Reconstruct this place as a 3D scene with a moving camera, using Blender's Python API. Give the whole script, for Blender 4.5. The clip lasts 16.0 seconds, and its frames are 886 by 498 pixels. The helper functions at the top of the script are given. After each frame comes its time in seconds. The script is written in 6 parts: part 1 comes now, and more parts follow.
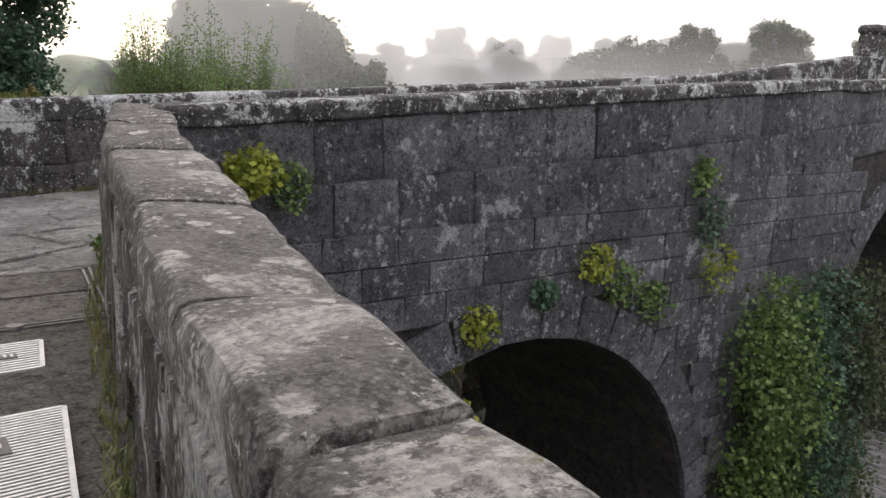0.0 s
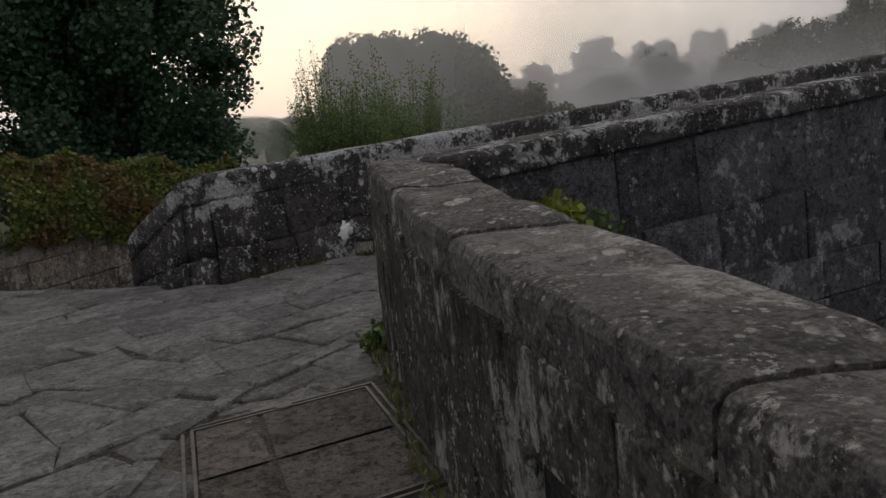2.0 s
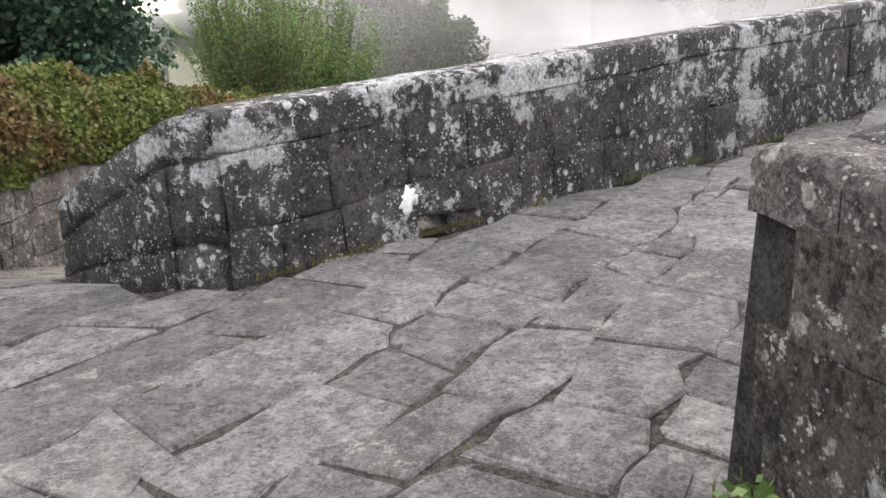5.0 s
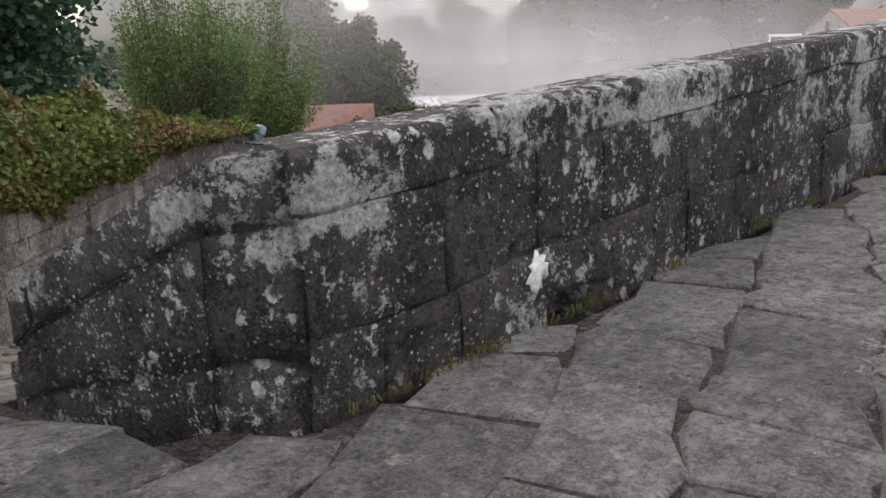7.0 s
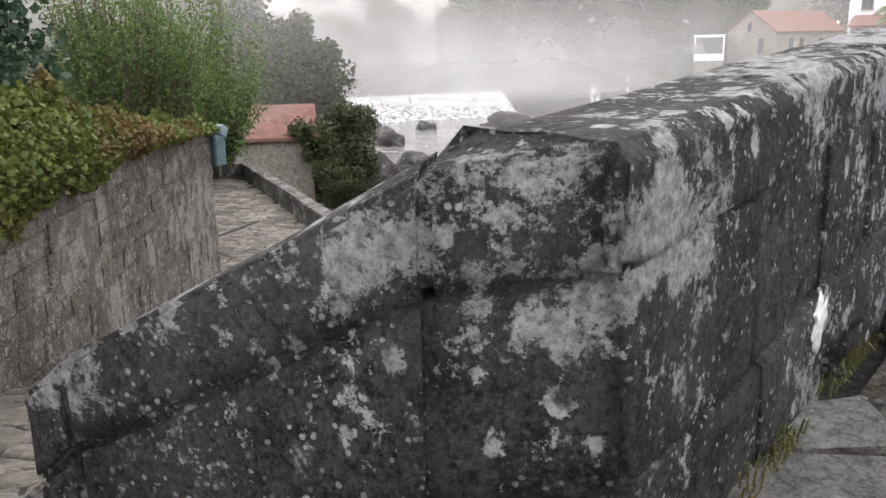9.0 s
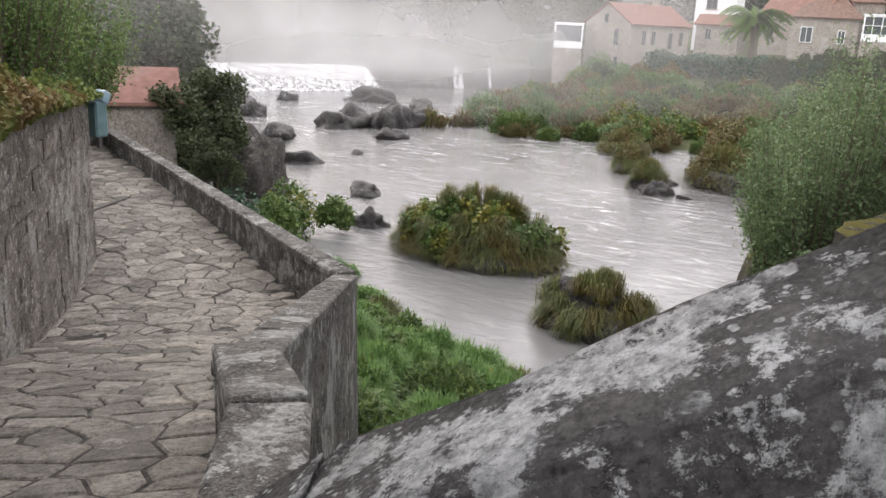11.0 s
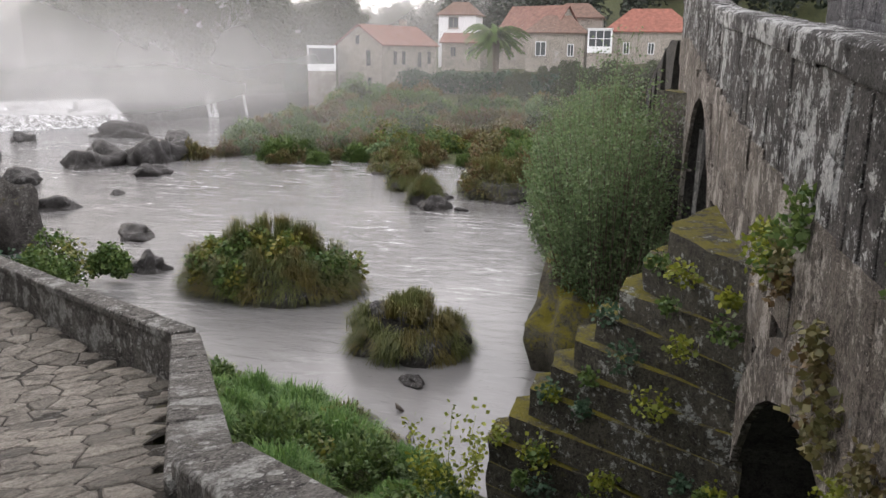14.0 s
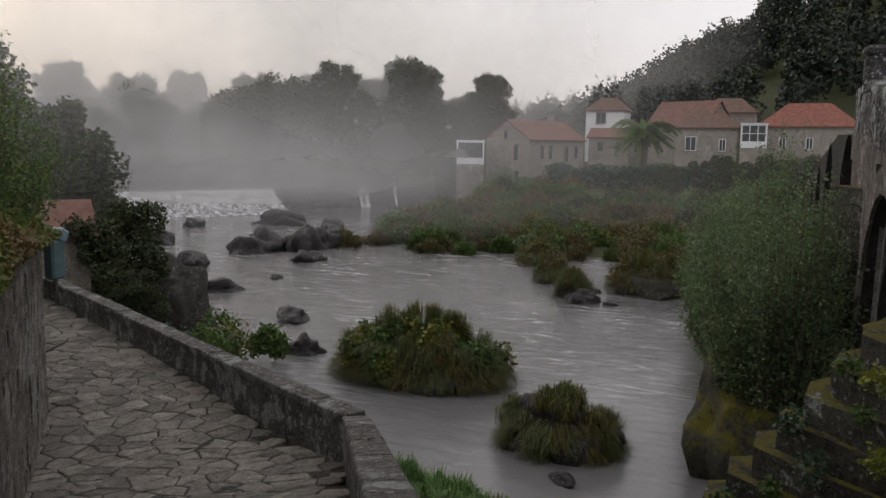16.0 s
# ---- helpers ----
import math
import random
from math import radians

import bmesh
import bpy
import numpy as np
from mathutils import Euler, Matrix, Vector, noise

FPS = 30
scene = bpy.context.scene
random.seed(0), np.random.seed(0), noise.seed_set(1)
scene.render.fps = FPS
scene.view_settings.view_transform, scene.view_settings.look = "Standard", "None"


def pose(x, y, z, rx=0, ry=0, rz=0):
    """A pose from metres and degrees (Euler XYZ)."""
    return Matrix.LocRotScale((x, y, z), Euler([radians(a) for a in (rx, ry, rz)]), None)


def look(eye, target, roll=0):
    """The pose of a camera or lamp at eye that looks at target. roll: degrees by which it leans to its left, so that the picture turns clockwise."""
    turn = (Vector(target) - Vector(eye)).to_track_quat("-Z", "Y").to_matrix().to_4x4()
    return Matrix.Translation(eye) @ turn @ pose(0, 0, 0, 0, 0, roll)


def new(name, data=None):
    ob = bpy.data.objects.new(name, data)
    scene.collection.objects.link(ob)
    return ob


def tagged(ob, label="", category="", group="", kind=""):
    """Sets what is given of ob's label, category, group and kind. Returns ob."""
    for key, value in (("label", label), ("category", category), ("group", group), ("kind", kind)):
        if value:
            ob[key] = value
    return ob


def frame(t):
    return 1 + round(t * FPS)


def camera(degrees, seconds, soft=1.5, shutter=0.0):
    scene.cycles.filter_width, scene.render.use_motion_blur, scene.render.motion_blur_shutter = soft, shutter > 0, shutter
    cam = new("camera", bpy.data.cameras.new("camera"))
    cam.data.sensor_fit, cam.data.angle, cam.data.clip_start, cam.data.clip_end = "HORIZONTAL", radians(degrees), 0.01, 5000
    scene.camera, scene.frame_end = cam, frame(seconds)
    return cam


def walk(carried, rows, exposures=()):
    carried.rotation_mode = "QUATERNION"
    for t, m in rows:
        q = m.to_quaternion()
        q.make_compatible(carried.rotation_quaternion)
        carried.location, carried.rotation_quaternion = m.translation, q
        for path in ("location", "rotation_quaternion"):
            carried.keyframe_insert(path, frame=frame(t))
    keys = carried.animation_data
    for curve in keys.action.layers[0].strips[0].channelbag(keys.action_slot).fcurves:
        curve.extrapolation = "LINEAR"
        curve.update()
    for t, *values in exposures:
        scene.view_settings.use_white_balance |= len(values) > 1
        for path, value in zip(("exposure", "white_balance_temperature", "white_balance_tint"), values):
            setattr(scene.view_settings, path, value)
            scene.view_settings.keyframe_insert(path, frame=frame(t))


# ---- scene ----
cam = camera(56.0, 16.0, soft=1.5)
PATH = [
    (0, (-0.312, 0.023, 1.543), (0.961, 1.521, 1.174), 2.8),
    (0.5, (-0.280, 0.543, 1.566), (0.876, 2.123, 1.161), 1.9),
    (1, (-0.273, 1.077, 1.630), (0.822, 2.703, 1.235), -2.0),
    (1.5, (-0.199, 1.726, 1.581), (0.809, 3.422, 1.255), -4.6),
    (2, (-0.197, 2.367, 1.558), (0.772, 4.089, 1.252), -5.1),
    (2.5, (-0.132, 2.953, 1.540), (0.850, 4.667, 1.226), -5.1),
    (3, (-0.048, 3.520, 1.552), (0.972, 5.206, 1.209), -4.2),
    (5.5, (-0.253, 6.968, 1.736), (0.989, 8.439, 1.195), -1.5),
    (6, (-0.180, 7.617, 1.684), (1.083, 9.076, 1.162), -1.5),
    (6.5, (-0.038, 8.207, 1.617), (1.255, 9.653, 1.129), -1.3),
    (7, (0.141, 8.723, 1.579), (1.520, 10.092, 1.104), -1.4),
    (7.5, (0.261, 9.237, 1.538), (1.664, 10.582, 1.066), -1.5),
    (8, (0.399, 9.729, 1.467), (1.805, 11.071, 0.999), -2.0),
    (8.5, (0.431, 10.240, 1.434), (1.841, 11.573, 0.949), -1.7),
    (9, (0.458, 10.656, 1.397), (1.957, 11.891, 0.922), -1.3),
    (9.5, (0.524, 11.096, 1.366), (2.061, 12.273, 0.865), 0.4),
    (12, (0.680, 12.590, 1.450), (2.474, 13.285, 0.902), -0.2),
    (12.5, (0.815, 12.832, 1.430), (2.642, 13.426, 0.875), -2.6),
    (13, (0.745, 13.055, 1.414), (2.602, 13.611, 0.923), -2.8),
    (13.5, (0.635, 13.284, 1.400), (2.521, 13.766, 0.939), -0.5),
    (14, (0.710, 13.382, 1.408), (2.610, 13.802, 0.946), 0.7),
    (14.5, (0.666, 13.472, 1.447), (2.595, 13.865, 1.095), 1.0),
    (15, (0.630, 13.650, 1.432), (2.564, 14.077, 1.155), 0.6),
    (15.5, (0.603, 13.736, 1.412), (2.482, 14.369, 1.146), 0.7),
    (16, (0.606, 13.777, 1.376), (2.442, 14.529, 1.126), 0.8),
]
walk(cam, [(t, look(eye, target, roll)) for t, eye, target, roll in PATH],
     exposures=[(0, 1), (0.5, 0.55), (1, 0.55), (1.5, -0.2), (2, -0.6), (2.5, 0.1), (3, 1), (5.3, 1.8), (6, 1.65), (7, 1), (8, 1), (9.5, 1.6), (12, 1.3), (12.5, 1.35), (13, 1.3), (14, 1.05), (14.5, 0.75), (15, 0.15), (15.5, -0.35), (16, -0.3)])

# ---- sky and light: early morning under thinning river fog ----
world = bpy.data.worlds.new("sky")
scene.world = world
world.use_nodes = True
wn, wl = world.node_tree.nodes, world.node_tree.links
wn.clear()
sky = wn.new("ShaderNodeTexSky")
sky.sky_type = "NISHITA"
sky.sun_disc = False
SUN_EL, SUN_AZ = radians(16), radians(62)
sky.sun_elevation, sky.sun_rotation = SUN_EL, radians(90) - SUN_AZ
sky.dust_density, sky.air_density = 4.0, 1.0
veil = wn.new("ShaderNodeMixRGB")
veil.inputs[0].default_value = 0.78
veil.inputs[2].default_value = (9.2, 8.75, 8.95, 1)
back = wn.new("ShaderNodeBackground")
back.inputs[1].default_value = 0.14
wout = wn.new("ShaderNodeOutputWorld")
wl.new(sky.outputs[0], veil.inputs[1])
wl.new(veil.outputs[0], back.inputs[0])
wl.new(back.outputs[0], wout.inputs[0])
sun = new("sun", bpy.data.lights.new("sun", "SUN"))
sun.data.energy, sun.data.angle, sun.data.color = 0.7, radians(25), (1.0, 0.97, 0.93)
sd = Vector((math.cos(SUN_AZ) * math.cos(SUN_EL), math.sin(SUN_AZ) * math.cos(SUN_EL), math.sin(SUN_EL)))
sun.matrix_world = look(sd * 50, (0, 0, 0))


# ---- materials ----
class Nodes:
    """A small builder of node materials."""

    def __init__(self, name, rough=0.85, spec=0.3):
        self.m = bpy.data.materials.new(name)
        self.m.use_nodes = True
        self.t = self.m.node_tree
        self.b = self.t.nodes["Principled BSDF"]
        self.b.inputs["Roughness"].default_value = rough
        self.b.inputs["Specular IOR Level"].default_value = spec
        self.pos = self.t.nodes.new("ShaderNodeNewGeometry").outputs["Position"]

    def link(self, a, b):
        self.t.links.new(a, b)

    def space(self, sx=1, sy=1, sz=1):
        n = self.t.nodes.new("ShaderNodeMapping")
        n.inputs["Scale"].default_value = (sx, sy, sz)
        self.link(self.pos, n.inputs["Vector"])
        return n.outputs[0]

    def noise(self, scale, detail=4.0, rough=0.6, vec=None, dist=0.0):
        n = self.t.nodes.new("ShaderNodeTexNoise")
        n.inputs["Scale"].default_value, n.inputs["Detail"].default_value = scale, detail
        n.inputs["Roughness"].default_value, n.inputs["Distortion"].default_value = rough, dist
        self.link(vec or self.pos, n.inputs["Vector"])
        return n.outputs["Fac"]

    def cells(self, scale, vec=None):
        n = self.t.nodes.new("ShaderNodeTexVoronoi")
        n.inputs["Scale"].default_value = scale
        self.link(vec or self.pos, n.inputs["Vector"])
        return n.outputs["Distance"]

    def step(self, fac, lo, hi, a=0.0, b=1.0):
        n = self.t.nodes.new("ShaderNodeMapRange")
        for k, v in zip((1, 2, 3, 4), (lo, hi, a, b)):
            n.inputs[k].default_value = v
        self.link(fac, n.inputs[0])
        return n.outputs[0]

    def maths(self, op, a, b):
        n = self.t.nodes.new("ShaderNodeMath")
        n.operation = op
        for k, v in enumerate((a, b)):
            if isinstance(v, (int, float)):
                n.inputs[k].default_value = v
            else:
                self.link(v, n.inputs[k])
        return n.outputs[0]

    def mix(self, fac, a, b, mode="MIX"):
        n = self.t.nodes.new("ShaderNodeMixRGB")
        n.blend_type = mode
        for k, v in enumerate((fac, a, b)):
            if isinstance(v, (int, float)):
                n.inputs[k].default_value = v
            elif isinstance(v, tuple):
                n.inputs[k].default_value = (*v, 1)
            else:
                self.link(v, n.inputs[k])
        return n.outputs[0]

    def rand(self):
        return self.t.nodes.new("ShaderNodeObjectInfo").outputs["Random"]

    def island(self):
        return self.t.nodes.new("ShaderNodeNewGeometry").outputs["Random Per Island"]

    def done(self, colour, bump=None, strength=0.4, dist=0.02):
        self.link(colour, self.b.inputs["Base Color"])
        if bump is not None:
            n = self.t.nodes.new("ShaderNodeBump")
            n.inputs["Strength"].default_value, n.inputs["Distance"].default_value = strength, dist
            self.link(bump, n.inputs["Height"])
            self.link(n.outputs[0], self.b.inputs["Normal"])
        return self.m


def granite(name, dark, mid, lichen=0.5, lichen_colour=(0.42, 0.43, 0.42), moss=0.0, streak=0.0, fine=1.0, speck=0.5, rough=0.9, vary=0.2, grit=1.0, tread=0.16, blot=1.0):
    """Weathered granite: two greys, grain, pale lichen crusts in patches and dots, and moss."""
    k = Nodes(name, rough, 0.25)
    vec = k.space(1, 1, streak) if streak else k.pos
    near = k.space(1, 1, 0.85) if streak else k.pos
    big = k.noise(0.9, 8, 0.75, vec)
    blotch = k.noise(3.1, 10, 0.78, vec)
    grain = k.noise(60 * fine, 4, 0.75)
    rug = k.noise(6 * fine, 12, 0.8, near)
    pit = k.noise(24 * fine, 8, 0.78, near)
    pale = tuple(min(1, c * 2.0 + 0.02) for c in mid)
    col = k.mix(k.step(big, 0.36, 0.64), dark, mid)
    col = k.mix(k.step(blotch, 0.5, 0.7, 0.0, 0.55), col, pale)
    # stone mottling and dark specks; they also put the bump's shade into the colour
    mott = k.noise(11 * fine, 9, 0.8, near)
    col = k.mix(k.step(mott, 0.52, 0.66, 0.0, 0.5 * blot), col, pale)
    col = k.mix(k.step(mott, 0.47, 0.36, 0.0, 0.6 * blot), col, tuple(c * 0.6 for c in dark))
    col = k.mix(k.step(blotch, 0.46, 0.36, 0.0, 0.6), col, tuple(c * 0.55 for c in dark))
    col = k.mix(k.step(grain, 0.45, 0.65, 0.0, 0.6 * grit), col, pale)
    col = k.mix(k.step(rug, 0.5, 0.58, 0.0, 0.7 * grit), col, tuple(c * 0.4 for c in dark))
    col = k.mix(k.step(pit, 0.52, 0.6, 0.0, 0.75 * grit), col, tuple(c * 0.35 for c in dark))
    tint = k.step(k.maths("FRACT", k.maths("ADD", k.rand(), k.island()), 0), 0, 1, 1 - vary, 1 + vary)
    grey = k.t.nodes.new("ShaderNodeCombineColor")
    for i in range(3):
        k.link(tint, grey.inputs[i])
    col = k.mix(1.0, col, grey.outputs[0], "MULTIPLY")
    cover = None
    if lichen or speck:
        ragged = k.maths("ADD", k.noise(3.0, 13, 0.8, vec), k.maths("MULTIPLY", k.noise(0.8, 3), 0.55))
        crust = k.step(ragged, 0.90 - 0.19 * lichen, 0.93 - 0.19 * lichen)
        crust = k.maths("MULTIPLY", crust, k.step(k.noise(30, 9, 0.85), 0.38, 0.48, 0.2, 1.0))
        clump = k.step(k.maths("ADD", k.noise(6.5, 12, 0.78), k.maths("MULTIPLY", k.noise(1.3, 3), 0.35)), 0.762, 0.787)
        clump = k.maths("MULTIPLY", clump, k.step(k.noise(40, 8, 0.85), 0.38, 0.5, 0.3, 1.0))
        warp = k.maths("MULTIPLY", k.noise(22, 9, 0.8), 0.75)
        dots = k.step(k.maths("ADD", k.cells(7.0, k.space(1, 1, 0.85)), warp), 0.55 + 0.10 * speck, 0.51 + 0.10 * speck)
        dots = k.maths("MULTIPLY", dots, k.step(k.noise(1.9, 8, 0.7), 0.5, 0.56))
        fleck = k.step(k.maths("ADD", k.cells(24.0), warp), 0.48 + 0.12 * speck, 0.42 + 0.12 * speck)
        fleck = k.maths("MULTIPLY", fleck, k.step(k.noise(2.6, 6, 0.7), 0.44, 0.54, 0.0, 0.9))
        cover = k.maths("MAXIMUM", k.maths("MULTIPLY", crust, 0.92), k.maths("MULTIPLY", k.maths("MAXIMUM", clump, k.maths("MAXIMUM", dots, fleck)), min(1.0, speck + 0.15)))
        lc = k.mix(k.step(k.noise(26, 6, 0.75), 0.4, 0.6), tuple(c * 0.6 for c in lichen_colour), tuple(min(1, c * 1.3) for c in lichen_colour))
        col = k.mix(cover, col, lc)
    if moss:
        n = k.t.nodes.new("ShaderNodeSeparateXYZ")
        k.link(k.t.nodes.new("ShaderNodeNewGeometry").outputs["Normal"], n.inputs[0])
        m = k.maths("ADD", k.maths("MULTIPLY", n.outputs[2], tread), k.noise(2.7, 8, 0.75))
        col = k.mix(k.step(m, 0.80 - 0.33 * moss, 0.90 - 0.33 * moss), col, k.mix(k.noise(26, 4), (0.03, 0.034, 0.006), (0.21, 0.18, 0.02)))
    bump = k.maths("ADD", k.maths("ADD", k.maths("MULTIPLY", rug, 1.0), k.maths("MULTIPLY", mott, 0.8)), k.maths("ADD", k.maths("MULTIPLY", pit, 0.6), k.maths("MULTIPLY", grain, 0.3)))
    if cover is not None:
        bump = k.maths("ADD", bump, k.maths("MULTIPLY", cover, 0.15))
    return k.done(col, bump, 1.0, 0.045)


def leafy(name, a, b, c=None, rough=0.55, back=0.25):
    """Foliage: a colour that changes from leaf to leaf and over the crown."""
    k = Nodes(name, rough, 0.35)
    col = k.mix(k.island(), a, b)
    if c:
        col = k.mix(k.step(k.noise(0.9, 4), 0.48, 0.6), col, k.mix(k.island(), c, tuple(v * 0.6 for v in c)))
    col = k.mix(k.step(k.noise(2.2, 3), 0.3, 0.7, 0.0, 0.45), col, tuple(v * 0.55 for v in a))
    k.done(col)
    tr = k.t.nodes.new("ShaderNodeBsdfTranslucent")
    k.link(col, tr.inputs[0])
    mixer = k.t.nodes.new("ShaderNodeMixShader")
    mixer.inputs[0].default_value = back
    k.link(k.b.outputs[0], mixer.inputs[1])
    k.link(tr.outputs[0], mixer.inputs[2])
    k.link(mixer.outputs[0], k.t.nodes["Material Output"].inputs[0])
    return k.m


def plain(name, colour, rough=0.7, metal=0.0, vary=0.25, scale=6.0):
    k = Nodes(name, rough, 0.4)
    k.b.inputs["Metallic"].default_value = metal
    n = k.noise(scale, 5)
    return k.done(k.mix(k.step(n, 0.3, 0.7), tuple(v * (1 - vary) for v in colour), tuple(min(1, v * (1 + vary)) for v in colour)), n, 0.2, 0.01)


M_PARAPET = granite("parapet_granite", (0.014, 0.0135, 0.0135), (0.07, 0.065, 0.062), 0.4, (0.48, 0.49, 0.49), 0.0, speck=1.0)
M_COPING = granite("coping_granite", (0.014, 0.0135, 0.0135), (0.07, 0.067, 0.065), 0.5, (0.52, 0.53, 0.53), 0.0, speck=1.0)
M_WALLCAP = granite("wall_cap_granite", (0.055, 0.052, 0.049), (0.155, 0.145, 0.136), 0.3, (0.46, 0.44, 0.41), 0.02, speck=1.0)
M_WALL = granite("wall_granite", (0.02, 0.0185, 0.017), (0.085, 0.077, 0.066), 0.42, (0.40, 0.40, 0.38), 0.16, 0.5, speck=1.0)
M_ASHLAR = granite("bridge_ashlar", (0.034, 0.034, 0.039), (0.085, 0.085, 0.092), 0.1, (0.33, 0.34, 0.35), 0.04, speck=0.45, vary=0.35)
M_FACE = granite("bridge_streaked_ashlar", (0.05, 0.043, 0.038), (0.14, 0.122, 0.105), 0.42, (0.40, 0.37, 0.34), 0.2, 0.75, speck=0.7)
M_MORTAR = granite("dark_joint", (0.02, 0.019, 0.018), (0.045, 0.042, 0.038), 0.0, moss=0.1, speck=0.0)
M_MOSSROCK = granite("mossy_boulder", (0.03, 0.028, 0.02), (0.06, 0.055, 0.04), 0.0, (0.2, 0.2, 0.2), 0.76, speck=0.0)
M_FLAG = granite("worn_flagstone", (0.098, 0.096, 0.092), (0.218, 0.213, 0.204), 0.15, (0.36, 0.35, 0.32), 0.0, speck=0.1, rough=0.66, vary=0.28, grit=0.7, blot=1.3)
M_CRAZY = granite("path_stone", (0.13, 0.12, 0.103), (0.27, 0.245, 0.21), 0.1, (0.38, 0.36, 0.32), 0.0, speck=0.1, rough=0.6, vary=0.4, grit=0.7)
M_STEP = granite("cutwater_granite", (0.022, 0.021, 0.016), (0.06, 0.055, 0.042), 0.12, (0.36, 0.38, 0.36), 0.5, speck=0.5, tread=0.21)
M_LOW = granite("low_wall_granite", (0.05, 0.047, 0.043), (0.15, 0.142, 0.13), 0.4, (0.40, 0.40, 0.38), 0.05, speck=0.9, grit=1.2)
M_IVYWALL = granite("retaining_wall_granite", (0.07, 0.063, 0.054), (0.19, 0.17, 0.145), 0.5, (0.40, 0.39, 0.36), 0.16, speck=0.9)
M_ROCK = granite("river_boulder", (0.025, 0.023, 0.021), (0.06, 0.055, 0.05), 0.1, (0.25, 0.25, 0.23), 0.3)
M_DARKROCK = granite("wet_boulder", (0.02, 0.018, 0.017), (0.045, 0.042, 0.04), 0.05, (0.2, 0.2, 0.2), 0.02, rough=0.5)
M_RUBBLE = granite("house_rubble", (0.16, 0.145, 0.125), (0.30, 0.27, 0.235), 0.2, (0.4, 0.38, 0.35))
M_EARTH = granite("earth", (0.03, 0.035, 0.014), (0.06, 0.07, 0.025), 0.0, (0.2, 0.2, 0.16), 0.2, speck=0.0)
M_TILE = plain("clay_roof_tile", (0.17, 0.088, 0.068), 0.85, 0, 0.35, 2.0)
M_TILE_FADED = plain("faded_roof_tile", (0.17, 0.09, 0.072), 0.85, 0, 0.3, 2.0)
M_TILE_DARK = plain("weathered_roof_tile", (0.13, 0.08, 0.06), 0.85, 0, 0.3, 2.0)
M_RENDER = plain("white_painted_wall", (0.74, 0.75, 0.76), 0.8, 0, 0.06)
M_FRAMEW = plain("white_frame", (0.78, 0.79, 0.8), 0.5, 0, 0.04)
M_GLASS = plain("dark_window_glass", (0.06, 0.07, 0.075), 0.08, 0, 0.2)
M_IRON = plain("cast_iron", (0.09, 0.085, 0.08), 0.6, 0.5, 0.35, 20)
M_STEEL = plain("galvanised_grating", (0.42, 0.42, 0.41), 0.5, 0.6, 0.2, 20)
M_CONCRETE = granite("cement_slab", (0.085, 0.078, 0.068), (0.145, 0.132, 0.115), 0.0, (0.3, 0.29, 0.27), 0.05, speck=0.1)
M_LAMP = plain("teal_painted_metal", (0.10, 0.16, 0.17), 0.45, 0.2, 0.2)
M_LENS = plain("pale_blue_lens", (0.16, 0.23, 0.27), 0.2, 0, 0.1)
M_BARK = plain("bark", (0.09, 0.07, 0.05), 0.9, 0, 0.4, 9)
M_PVC = plain("white_lichen_lump", (0.55, 0.56, 0.55), 0.9, 0, 0.25, 30)
M_WOOD = plain("weathered_driftwood", (0.06, 0.05, 0.04), 0.8, 0, 0.4, 9)
M_DARKLEAF = leafy("dark_evergreen_leaf", (0.03, 0.065, 0.035), (0.065, 0.12, 0.07))
M_BUSHLEAF = leafy("light_shrub_leaf", (0.05, 0.10, 0.025), (0.15, 0.21, 0.055))
M_TREELEAF = leafy("broad_leaf", (0.035, 0.05, 0.02), (0.07, 0.085, 0.035))
M_WILLOW = leafy("willow_leaf", (0.08, 0.135, 0.055), (0.21, 0.28, 0.13), back=0.35)
M_IVY = leafy("ivy_leaf", (0.06, 0.095, 0.02), (0.18, 0.21, 0.045), (0.19, 0.115, 0.045))
M_GRASS = leafy("bank_grass", (0.07, 0.16, 0.04), (0.21, 0.33, 0.09), back=0.3)
M_SEDGE = leafy("sedge", (0.07, 0.09, 0.028), (0.17, 0.18, 0.06), (0.17, 0.14, 0.04), back=0.35)
M_BROWN = leafy("brown_marsh_plant", (0.09, 0.095, 0.035), (0.19, 0.165, 0.065), (0.17, 0.10, 0.045))
M_WEED = leafy("yellow_green_weed", (0.13, 0.17, 0.02), (0.30, 0.32, 0.04), back=0.35)
M_ISLE = leafy("island_shrub_leaf", (0.04, 0.085, 0.022), (0.12, 0.18, 0.04), (0.24, 0.22, 0.035))
M_HILLLEAF = leafy("dark_hill_wood", (0.013, 0.022, 0.014), (0.032, 0.044, 0.026), back=0.1)


